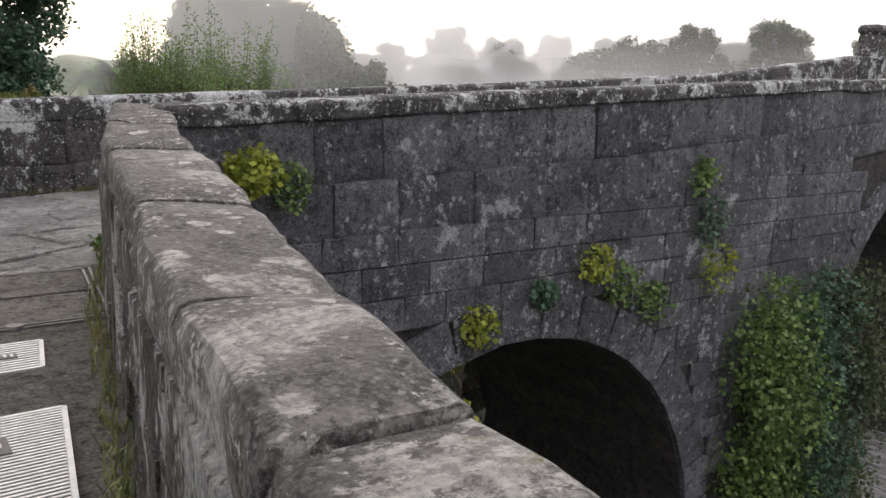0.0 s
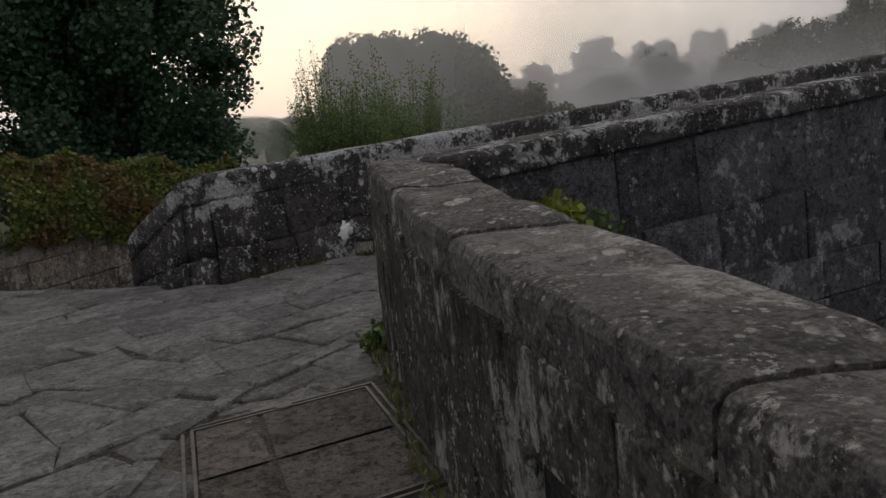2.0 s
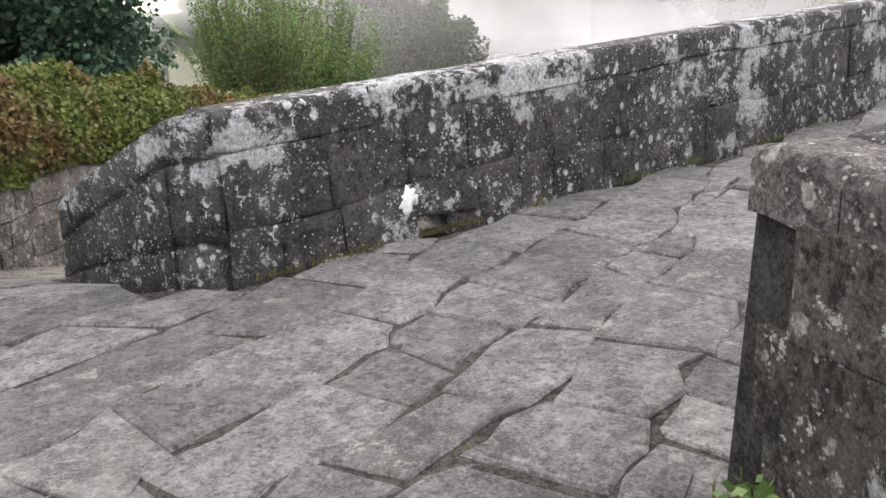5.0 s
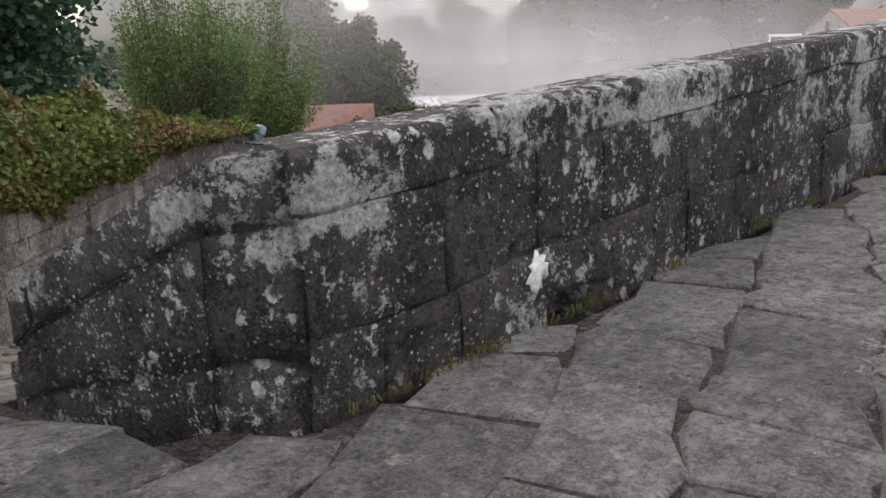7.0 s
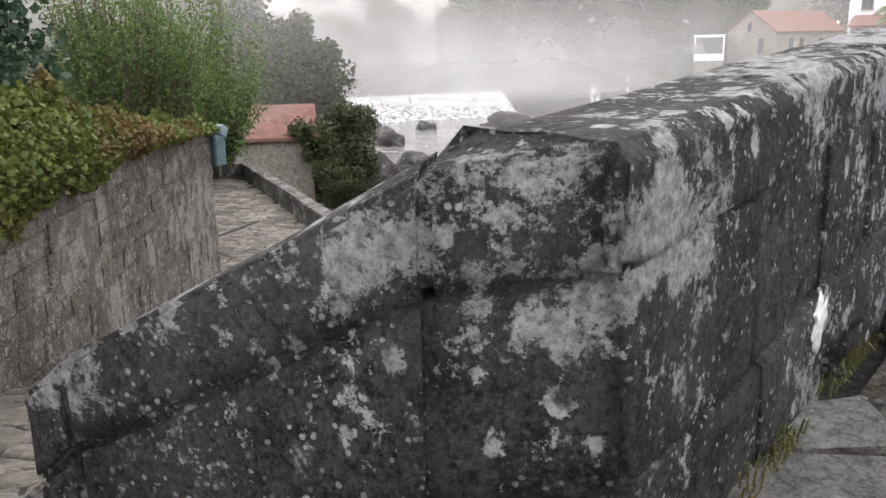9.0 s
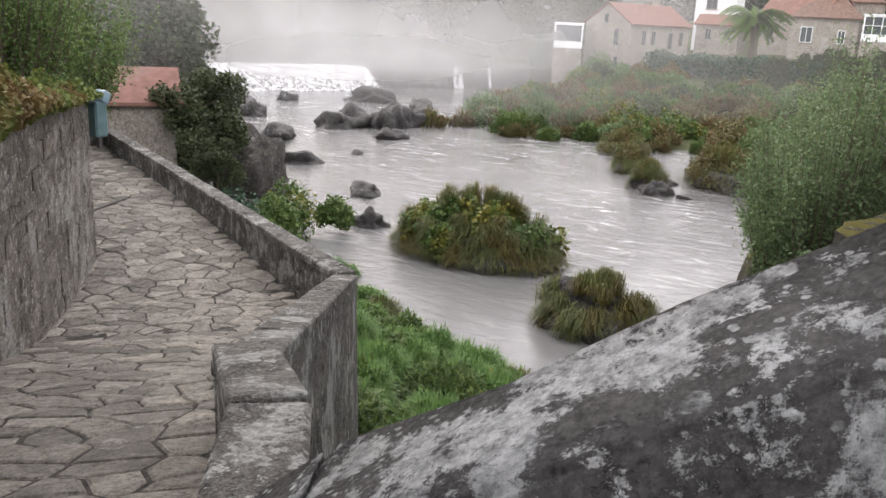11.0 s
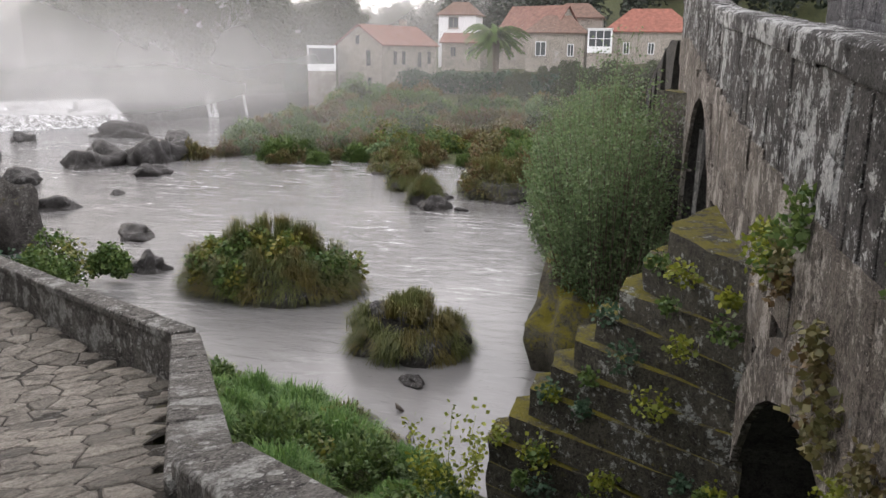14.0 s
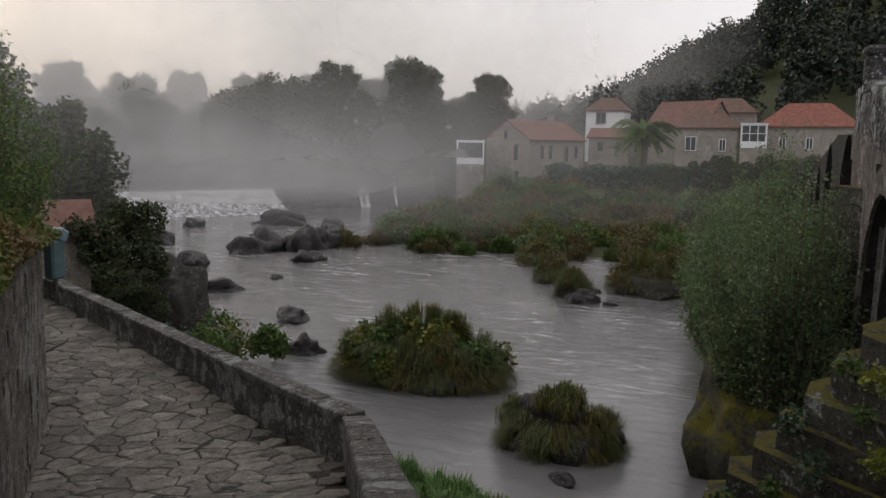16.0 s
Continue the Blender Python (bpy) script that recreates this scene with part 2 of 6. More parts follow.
def water_material():
    k = Nodes("river_water", 0.13, 0.5)
    k.b.inputs["IOR"].default_value = 1.4
    # ripples drawn out across the current, calmer and livelier by turns
    a = k.noise(1.7, 7, 0.62, k.space(1.3, 0.55, 1), 0.5)
    b = k.noise(5.5, 4, 0.6, k.space(1.3, 0.6, 1), 0.3)
    calm = k.step(k.noise(0.09, 3), 0.38, 0.62, 0.25, 1.0)
    riffle = k.step(k.noise(0.055, 2), 0.4, 0.6, 0.08, 1.0)
    # pale streaks: white froth, and sky glints on ripples painted into the colour
    foam_glint = k.maths("MULTIPLY", k.step(k.noise(1.1, 9, 0.8, k.space(1.5, 0.4, 1), 0.8), 0.52, 0.71), riffle)
    col = k.mix(k.maths("MULTIPLY", foam_glint, 0.7), (0.15, 0.147, 0.145), (0.72, 0.72, 0.72))
    k.link(k.step(foam_glint, 0, 1, 0.09, 0.5), k.b.inputs["Roughness"])
    return k.done(col, k.maths("MULTIPLY", k.maths("ADD", a, k.maths("MULTIPLY", b, 0.25)), calm), 0.75, 0.12)


def foam_material():
    k = Nodes("white_water", 0.6, 0.4)
    n = k.noise(1.4, 10, 0.8, k.space(1.2, 1.2, 0.2), 0.6)
    col = k.mix(k.step(n, 0.42, 0.64), (0.07, 0.068, 0.065), (0.78, 0.79, 0.8))
    return k.done(col, n, 0.6, 0.1)


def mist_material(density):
    """A thin sheet standing in for river mist: light passes through it and some is scattered."""
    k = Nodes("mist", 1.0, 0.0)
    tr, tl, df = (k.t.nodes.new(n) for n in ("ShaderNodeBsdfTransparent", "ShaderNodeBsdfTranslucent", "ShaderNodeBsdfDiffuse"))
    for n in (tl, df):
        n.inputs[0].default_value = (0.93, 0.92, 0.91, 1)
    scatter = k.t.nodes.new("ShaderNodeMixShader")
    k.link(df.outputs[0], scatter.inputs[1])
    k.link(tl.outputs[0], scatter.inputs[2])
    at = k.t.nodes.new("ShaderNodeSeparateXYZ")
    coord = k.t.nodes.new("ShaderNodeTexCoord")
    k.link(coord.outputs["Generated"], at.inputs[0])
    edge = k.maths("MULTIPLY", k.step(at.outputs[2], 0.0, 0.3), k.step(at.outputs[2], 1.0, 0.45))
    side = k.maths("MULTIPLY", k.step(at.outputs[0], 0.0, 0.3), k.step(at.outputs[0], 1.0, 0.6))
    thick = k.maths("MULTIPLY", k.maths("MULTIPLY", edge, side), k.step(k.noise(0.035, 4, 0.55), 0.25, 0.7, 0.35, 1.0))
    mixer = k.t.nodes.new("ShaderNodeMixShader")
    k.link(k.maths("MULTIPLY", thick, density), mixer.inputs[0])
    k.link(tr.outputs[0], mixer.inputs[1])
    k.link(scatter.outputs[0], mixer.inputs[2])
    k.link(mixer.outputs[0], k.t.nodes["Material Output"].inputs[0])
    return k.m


M_WATER, M_FOAM = water_material(), foam_material()


# ---- builders ----
WATER = -7.4
rng = random.Random(7)


def mesh_of(name, verts, faces, material, smooth=False):
    me = bpy.data.meshes.new(name)
    me.from_pydata([tuple(v) for v in verts], [], faces)
    me.materials.append(material)
    if smooth:
        me.polygons.foreach_set("use_smooth", [True] * len(me.polygons))
    me.update()
    return me


def add(name, me, parent=None, label="", at=None):
    ob = new(name, me)
    if at is not None:
        ob.matrix_basis = at
    if parent is not None:
        ob.parent = parent
    if label:
        ob["label"] = label
    return ob


def part(name, bm, material, parent=None, label="", smooth=False):
    """Links a bmesh as one mesh object under a thing or a part."""
    me = bpy.data.meshes.new(name)
    bm.to_mesh(me)
    bm.free()
    me.materials.append(material)
    if smooth:
        me.polygons.foreach_set("use_smooth", [True] * len(me.polygons))
    return add(name, me, parent, label)


def box_bm(x0, x1, y0, y1, z0, z1, bevel=0.0, bm=None):
    bm = bm or bmesh.new()
    r = bmesh.ops.create_cube(bm, size=1, matrix=Matrix.LocRotScale(((x0 + x1) / 2, (y0 + y1) / 2, (z0 + z1) / 2), None, (x1 - x0, y1 - y0, z1 - z0)))
    if bevel:
        bmesh.ops.bevel(bm, geom=list({e for v in r["verts"] for e in v.link_edges}), offset=bevel, segments=1, affect="EDGES")
    return bm


def block_mesh(name, material, seed, chamfer=(0.04, 0.06, 0.08), rough=0.03, cuts=0, foot=1.0):
    """A unit stone block with worn, uneven edges; cuts gives it uneven faces, foot narrows the lower chamfer."""
    r = random.Random(seed)
    bm = bmesh.new()
    bmesh.ops.create_cube(bm, size=1)
    bmesh.ops.bevel(bm, geom=bm.edges[:], offset=0.06, segments=1, affect="EDGES")
    for v in bm.verts:
        low = foot if v.co.z < 0 else 1.0
        for i in range(3):
            if abs(v.co[i]) < 0.49:
                v.co[i] = math.copysign(0.5 - chamfer[i] * low, v.co[i])
            v.co[i] += r.uniform(-rough, rough) * (0.6 if i == 2 else 1)
    if cuts:
        bmesh.ops.subdivide_edges(bm, edges=[e for e in bm.edges if e.calc_length() > 0.4], cuts=cuts, use_grid_fill=True)
        for v in bm.verts:
            q = v.co * 3.1 + Vector((seed, 0, 0))
            v.co += Vector((0, noise.noise(q), 0.7 * noise.noise(q + Vector((0, 7, 0))))) * rough * 1.6
    me = bpy.data.meshes.new(name)
    bm.to_mesh(me)
    bm.free()
    me.materials.append(material)
    if cuts:
        me.polygons.foreach_set("use_smooth", [True] * len(me.polygons))
    return me


def blocks_of(material, n=5, **kw):
    return [block_mesh("block", material, 31 * i + 5, **kw) for i in range(n)]


def lerp_path(pts, u):
    """The point at the way u (0 to 1 in each stretch) along a list of points."""
    i = min(int(u), len(pts) - 2)
    f = u - i
    return tuple(a + (b - a) * f for a, b in zip(pts[i], pts[i + 1]))


def tube(verts, faces, pts, radii, sides=6):
    """Adds a tapered tube along pts."""
    base = len(verts)
    for i, p in enumerate(pts):
        d = (Vector(pts[min(i + 1, len(pts) - 1)]) - Vector(pts[max(i - 1, 0)])).normalized()
        a = d.orthogonal().normalized()
        b = d.cross(a)
        for k in range(sides):
            w = 2 * math.pi * k / sides
            verts.append(Vector(p) + (a * math.cos(w) + b * math.sin(w)) * radii[i])
    for i in range(len(pts) - 1):
        for k in range(sides):
            k2 = (k + 1) % sides
            faces.append((base + i * sides + k, base + i * sides + k2, base + (i + 1) * sides + k2, base + (i + 1) * sides + k))


def leaf(verts, faces, p, size, r, droop=0.0, slim=0.45):
    """Adds one leaf of two bent triangles pairs, turned at random."""
    d = Vector((r.gauss(0, 1), r.gauss(0, 1), r.gauss(0, 0.7) - droop)).normalized()
    s = d.cross(Vector((r.gauss(0, 1), r.gauss(0, 1), r.gauss(0, 1)))).normalized() * size * slim
    n, p = len(verts), Vector(p)
    verts += [p, p + d * size * 0.5 + s, p + d * size, p + d * size * 0.5 - s]
    faces.append((n, n + 1, n + 2, n + 3))


def blade(verts, faces, p, height, lean, width):
    """Adds one bending blade of grass."""
    p, n = Vector(p), len(verts)
    s = Vector((-lean[1], lean[0], 0))
    s = (s.normalized() if s.length > 1e-4 else Vector((1, 0, 0))) * width
    l = Vector((lean[0], lean[1], 0))
    m = p + l * 0.4 + Vector((0, 0, height * 0.75))
    t = p + l + Vector((0, 0, height * (1 - 0.75 * min(1, l.length / max(height, 0.01)))))
    verts += [p - s, p + s, m + s * 0.8, m - s * 0.8, t]
    faces += [(n, n + 1, n + 2, n + 3), (n + 3, n + 2, n + 4)]


def strand(verts, faces, p, d, length, drop, width):
    """Adds one blade that leaves p along d and bends down by drop at its tip."""
    p, d, n = Vector(p), Vector(d).normalized(), len(verts)
    s = d.cross(Vector((0, 0, 1)))
    s = (s.normalized() if s.length > 1e-3 else Vector((1, 0, 0))) * width
    m = p + d * length * 0.55 - Vector((0, 0, drop * 0.25))
    t = p + d * length - Vector((0, 0, drop))
    verts += [p - s, p + s, m + s * 0.8, m - s * 0.8, t]
    faces += [(n, n + 1, n + 2, n + 3), (n + 3, n + 2, n + 4)]


def dome_mesh(seed, material, blades, length, width, drop=0.25, lump=0.35):
    """A rounded mound, about one metre in radius, thick with short bending blades."""
    r = random.Random(seed)
    verts, faces = [], []
    for _ in range(blades):
        d = Vector((r.gauss(0, 1), r.gauss(0, 1), abs(r.gauss(0, 0.9)) - 0.12)).normalized()
        q = 0.78 + lump * noise.noise(d * 2.1 + Vector((seed * 3.3, 0, 0))) + 0.5 * lump * noise.noise(d * 5 + Vector((0, seed, 0)))
        e = d * 0.6 + Vector((r.gauss(0, 0.35), r.gauss(0, 0.35), 0.55 + r.gauss(0, 0.25)))
        strand(verts, faces, d * q * r.uniform(0.8, 1.0), e, length * r.uniform(0.5, 1.2), length * drop * r.uniform(0.3, 2.2), width * r.uniform(0.6, 1.3))
    return mesh_of("blades", verts, faces, material)


def crown_mesh(name, material, seed, lumps, leaves, size, spread=(1, 1, 1), droop=0.0, shell=0.55):
    """A crown of many leaves round uneven lumps, inside a unit-like space: lumps of (centre, radius)."""
    r = random.Random(seed)
    verts, faces = [], []
    total = sum(l[1] ** 2 for l in lumps)
    for c, rad in lumps:
        for _ in range(int(leaves * rad * rad / total)):
            d = Vector((r.gauss(0, 1), r.gauss(0, 1), r.gauss(0, 1))).normalized()
            q = rad * (shell + (1.12 - shell) * r.random() ** 0.6) * (0.8 + 0.35 * noise.noise(d * 2.3 + Vector((seed, c[0], c[2]))))
            leaf(verts, faces, Vector(c) + Vector((d.x * q * spread[0], d.y * q * spread[1], d.z * q * spread[2])), size * r.uniform(0.6, 1.3), r, droop)
    return mesh_of(name, verts, faces, material)


def tree_meshes(seed, height, width, material, leaves, leaf_size, low=0.25, n_limbs=9, lumpy=14, lump=1.0):
    """Trunk with limbs, and a crown made of clumps at the limbs' ends. Foot at the origin."""
    r = random.Random(seed)
    verts, faces, lumps = [], [], []
    tube(verts, faces, [(0, 0, -0.6), (0.05, 0, height * 0.2), (0.1, 0.05, height * 0.45), (0, 0.1, height * 0.8)],
         [height * 0.03, height * 0.022, height * 0.016, height * 0.004], 8)
    for i in range(n_limbs):
        a, z0 = r.uniform(0, 6.28), height * r.uniform(low, 0.65)
        l = width * r.uniform(0.55, 0.95) * (1.15 - z0 / height * 0.6)
        crest = height * (low + (0.88 - low) * (0.35 + 0.65 * math.sqrt(max(0.0, 1 - min(1.0, l / width) ** 2))))
        e = (math.cos(a) * l, math.sin(a) * l, min(crest, z0 + l * r.uniform(0.25, 0.9)))
        tube(verts, faces, [(0, 0, z0), (e[0] * 0.5, e[1] * 0.5, z0 + (e[2] - z0) * 0.4), e], [height * 0.01, height * 0.007, height * 0.002], 5)
        lumps.append((e, lump * width * r.uniform(0.24, 0.4)))
    for i in range(lumpy):
        a, u = r.uniform(0, 6.28), r.random()
        rad = 0.9 * width * math.sqrt(r.random() * (1 - (max(0.0, u - 0.35) / 0.72) ** 2) * min(1.0, 0.55 + 1.6 * u))
        lumps.append(((math.cos(a) * rad, math.sin(a) * rad, height * (low + (0.9 - low) * u * (1 - 0.12 * (rad / width) ** 2))), lump * width * r.uniform(0.2, 0.42)))
    return mesh_of("trunk", verts, faces, M_BARK, True), crown_mesh("crown", material, seed, lumps, leaves, leaf_size)


def plant_tree(meshes, x, y, z, turn=0.0, scale=1.0, label="", group="", name="tree", category="tree"):
    base = new(name)
    base.matrix_basis = Matrix.LocRotScale((x, y, z), Euler((0, 0, turn)), (scale, scale, scale * rng.uniform(0.93, 1.08)))
    add("trunk", meshes[0], base)
    add("crown", meshes[1], base)
    return tagged(base, label, category, group)


def rock_mesh(seed, material, sx, sy, sz, detail=4, rough=0.5, flat=0.0):
    bm = bmesh.new()
    bmesh.ops.create_icosphere(bm, subdivisions=detail, radius=1)
    for v in bm.verts:
        p = v.co.copy()
        k = 1 + rough * noise.noise(p * 1.3 + Vector((seed * 3.1, 0, 0))) + 0.35 * rough * noise.noise(p * 3.7 + Vector((0, seed, 0)))
        k -= 0.22 * max(0, noise.noise(p * 0.8 + Vector((0, 0, seed * 2.0))))
        v.co = Vector((p.x * k * sx, p.y * k * sy, max(p.z, -0.55) * k * sz))
    me = bpy.data.meshes.new("boulder")
    bm.to_mesh(me)
    bm.free()
    me.materials.append(material)
    me.polygons.foreach_set("use_smooth", [True] * len(me.polygons))
    return me


def tussock_mesh(seed, material, radius, height, blades, width=0.02, flop=1.0):
    """A mound of blades that rise from its middle and arch outwards."""
    r = random.Random(seed)
    verts, faces = [], []
    for _ in range(blades):
        a, q = r.uniform(0, 6.28), math.sqrt(r.random())
        p = (math.cos(a) * q * radius * 0.55, math.sin(a) * q * radius * 0.55, r.uniform(-0.15, 0.1) * height + 0.3 * height * (1 - q))
        h = height * r.uniform(0.55, 1.0) * (1 - 0.3 * q)
        w = a + r.gauss(0, 0.5)
        l = flop * radius * r.uniform(0.25, 0.8) * (0.35 + 0.65 * q)
        blade(verts, faces, p, h, (math.cos(w) * l, math.sin(w) * l), width * r.uniform(0.6, 1.3))
    return mesh_of("blades", verts, faces, material)


def clip_cell(poly, mid, nrm):
    out = []
    for i, p in enumerate(poly):
        q = poly[(i + 1) % len(poly)]
        a = (p[0] - mid[0]) * nrm[0] + (p[1] - mid[1]) * nrm[1]
        b = (q[0] - mid[0]) * nrm[0] + (q[1] - mid[1]) * nrm[1]
        if a <= 0:
            out.append(p)
        if a * b < 0:
            f = a / (a - b)
            out.append((p[0] + (q[0] - p[0]) * f, p[1] + (q[1] - p[1]) * f))
    return out


def paving_cells(u0, u1, v0, v1, du, dv, seed, gap=0.02, jit=0.42):
    """Irregular stones: cells round jittered seeds, drawn in by the joint."""
    r = random.Random(seed)
    nu, nv = int((u1 - u0) / du) + 1, int((v1 - v0) / dv) + 1
    seeds = {(i, j): (u0 + (i + 0.5 * (j % 2) + r.uniform(-jit, jit)) * du, v0 + (j + r.uniform(-jit, jit)) * dv) for i in range(-1, nu + 1) for j in range(-1, nv + 1)}
    cells = []
    for (i, j), s in seeds.items():
        poly = [(s[0] - 3 * du, s[1] - 3 * dv), (s[0] + 3 * du, s[1] - 3 * dv), (s[0] + 3 * du, s[1] + 3 * dv), (s[0] - 3 * du, s[1] + 3 * dv)]
        for a in range(-3, 4):
            for b in range(-3, 4):
                o = seeds.get((i + a, j + b))
                if o and (a or b):
                    d = (o[0] - s[0], o[1] - s[1])
                    l = math.hypot(*d)
                    m = ((s[0] + o[0]) / 2 - d[0] / l * gap / 2, (s[1] + o[1]) / 2 - d[1] / l * gap / 2)
                    poly = clip_cell(poly, m, d)
        if len(poly) >= 3 and u0 <= s[0] <= u1 and v0 <= s[1] <= v1:
            cells.append((s, poly))
    return cells


def paving_rows(u0, u1, v0, v1, lengths, dv, seed, gap=0.02, wob=0.32, rag=0.03):
    """Irregular flagstones in wandering rows of uneven depth, with slanting ends."""
    r = random.Random(seed)
    edges, v = [], v0
    while v < v1:
        edges.append(v)
        v += dv * r.uniform(0.65, 1.4)
    line = lambda j, u: edges[j] + dv * wob * (noise.noise((u * 0.55 / dv * 0.6, j * 7.7, seed)) + 0.45 * noise.noise((u * 2.1 / dv * 0.6, j * 3.3, seed + 5)))
    cells = []
    g = gap / 2
    for j in range(len(edges) - 1):
        u = u0 + r.uniform(-1, 0)
        slant = 0.0
        while u < u1:
            w = r.uniform(*lengths)
            s2 = r.gauss(0, 0.28) * dv
            poly = []
            a, b = u, u + w
            for f in (0.0, 0.33, 0.66, 1.0):
                x = a - slant * 0.5 + g + (b - s2 * 0.5 - g - (a - slant * 0.5 + g)) * f
                poly.append((x, line(j, x) + g))
            for f in (1.0, 0.66, 0.33, 0.0):
                x = a + slant * 0.5 + g + (b + s2 * 0.5 - g - (a + slant * 0.5 + g)) * f
                poly.append((x, line(j + 1, x) - g))
            c = (sum(p[0] for p in poly) / 8, sum(p[1] for p in poly) / 8)
            poly = [(p[0] + (r.gauss(0, rag) * dv), p[1] + r.gauss(0, rag) * dv) for p in poly]
            cells.append((c, poly))
            u += w
            slant = s2
    return cells


def slab(verts, faces, poly, height, thick=0.08, edge=0.015, lift=0.0, tilt=(0, 0)):
    """Adds one paving stone: a chamfered prism whose top follows height(x, y)."""
    n, k = len(verts), len(poly)
    cx, cy = sum(p[0] for p in poly) / k, sum(p[1] for p in poly) / k
    z0 = height(cx, cy)
    for ring in range(3):
        for x, y in poly:
            f = max(0.0, 1 - edge * 1.6 / max(0.05, math.hypot(x - cx, y - cy))) if ring == 2 else 1
            px, py = cx + (x - cx) * f, cy + (y - cy) * f
            top = height(px, py) + lift + tilt[0] * (px - cx) + tilt[1] * (py - cy)
            verts.append((px, py, top - (thick, edge, 0)[ring]))
    for ring in range(2):
        for i in range(k):
            j = (i + 1) % k
            faces.append((n + ring * k + i, n + ring * k + j, n + (ring + 1) * k + j, n + (ring + 1) * k + i))
    faces.append(tuple(n + 2 * k + i for i in range(k)))


# ---- the lie of the land ----
def pw(x, pts):
    """A line through points, level beyond its ends."""
    if x <= pts[0][0]:
        return pts[0][1]
    for (a, za), (b, zb) in zip(pts, pts[1:]):
        if x <= b:
            return za + (zb - za) * (x - a) / (b - a)
    return pts[-1][1]


DECK = [(2, 0.0), (4.3, 0.07), (9, 0.24), (15, 0.75), (26, 1.9), (40, 2.1), (70, 0.0), (100, -2.6), (125, -3.6)]
TOP = [(1.8, 1.17), (9.4, 1.68), (17.5, 2.25), (25.3, 3.2), (40, 3.4), (70, 1.2), (100, -1.5), (125, -2.5)]


def path_z(x, y):
    s = x * 0.69 + (y - 13.5) * 0.72
    return pw(s, [(0, 0.0), (3.8, -1.0), (10.2, -2.72), (12.5, -3.0), (40, -3.05)])


def street_z(x, y):
    """The paved street, the bridge's ramp and the path down to the river."""
    road = pw(x, DECK) if y < 12.2 else 0.0
    if y > 11.7:
        return min(road, path_z(x, y))
    return road


# the edge of the land over the river, from downstream to upstream; the land lies on its left
EDGE = [(-6, -60), (-0.2, -8), (0.15, -0.6), (0.6, 1.6), (1.0, 3.0), (1.5, 4.6), (2.4, 7.3), (2.6, 12.1), (1.9, 12.6), (3.2, 14.6), (3.9, 15.3), (9.8, 18.7),
        (13, 24), (18.6, 34.5), (22, 42), (32, 62), (56, 92), (80, 130), (120, 400)]


def edge_dist(x, y):
    best, sign = 1e9, 1
    for (ax, ay), (bx, by) in zip(EDGE, EDGE[1:]):
        dx, dy = bx - ax, by - ay
        f = max(0, min(1, ((x - ax) * dx + (y - ay) * dy) / (dx * dx + dy * dy)))
        d = math.hypot(x - ax - f * dx, y - ay - f * dy)
        if d < best:
            best, sign = d, (1 if (x - ax) * dy - (y - ay) * dx > 0 else -1)
    return best * sign


def ivy_side(x, y):
    """Over 0 behind the ivy-clad retaining wall."""
    if x > 9.8:
        return (y - 24.75 - 1.88 * (x - 9.8)) * 0.47
    return (y - 14.75 - 1.015 * x) * 0.7 if x > 0 else y - 14.75 - 0.12 * x


def ground_z(x, y):
    d = edge_dist(x, y)
    n = 0.25 * noise.noise((x * 0.13, y * 0.13, 0)) + 0.12 * noise.noise((x * 0.6, y * 0.6, 3))
    if d < 0:
        if ivy_side(x, y) > 0.5:
            return pw(x, [(9, -0.1), (12, -1.5), (30, -3.2), (60, -3.2)]) + n * 0.8 + min(9, max(0, (math.hypot(x, y) - 60) * 0.05))
        if y > 11.9:
            return path_z(x, y) - 0.3
        return -0.25 - min(0.5, 0.02 * abs(d))
    up = 1 if y > 12.5 else 0
    bank = pw(d, [(0, -5.2), (2.5, -6.3), (5, -7.0), (6.8, -7.45), (10, -8.6)] if up and x < 24 else [(0, -5.6), (1.5, -6.6), (4, -7.6), (7, -8.8)]) + n
    # the far bank with the village, and the wooded hill behind it
    far = pw(x + 0.25 * max(0, y - 45), [(52, -9.5), (66, -7.35), (80, -6.9), (98, -4.6), (108, -3.9), (150, -3.0), (400, 6)]) + n
    if y > 50:
        far = pw(x + 0.65 * (y - 50), [(128, -10), (150, -4.2), (400, 0)]) + n
    hill = 0.0
    if x > 120:
        hill = 68 * math.exp(-(((x - 275) / 95) ** 2 + ((y + 42) / 78) ** 2))
    if y < -20:
        far = max(far, pw(-y, [(20, -10), (90, -10), (140, -2)]))
    return max(bank if d < 14 else -9.5, far) + hill


def axis_steps(lo, a, b, hi, fine):
    out, x = [], a
    while x < b:
        out.append(x)
        x += fine
    s = fine
    while x < hi:
        out.append(x)
        s *= 1.13
        x += s
    out.append(hi)
    left, x, s = [], a, fine
    while x > lo:
        s *= 1.16
        x -= s
        left.append(max(x, lo))
    return left[::-1] + out


def build_ground():
    xs, ys = axis_steps(-600, -6, 30, 900, 0.45), axis_steps(-600, -3, 34, 900, 0.45)
    verts = [(x, y, ground_z(x, y)) for y in ys for x in xs]
    w = len(xs)
    faces = [(j * w + i, j * w + i + 1, (j + 1) * w + i + 1, (j + 1) * w + i) for j in range(len(ys) - 1) for i in range(w - 1)]
    tagged(add("ground", mesh_of("ground", verts, faces, M_EARTH, True)), "earthy grassy banks and land round the river", "ground", kind="structure")


build_ground()


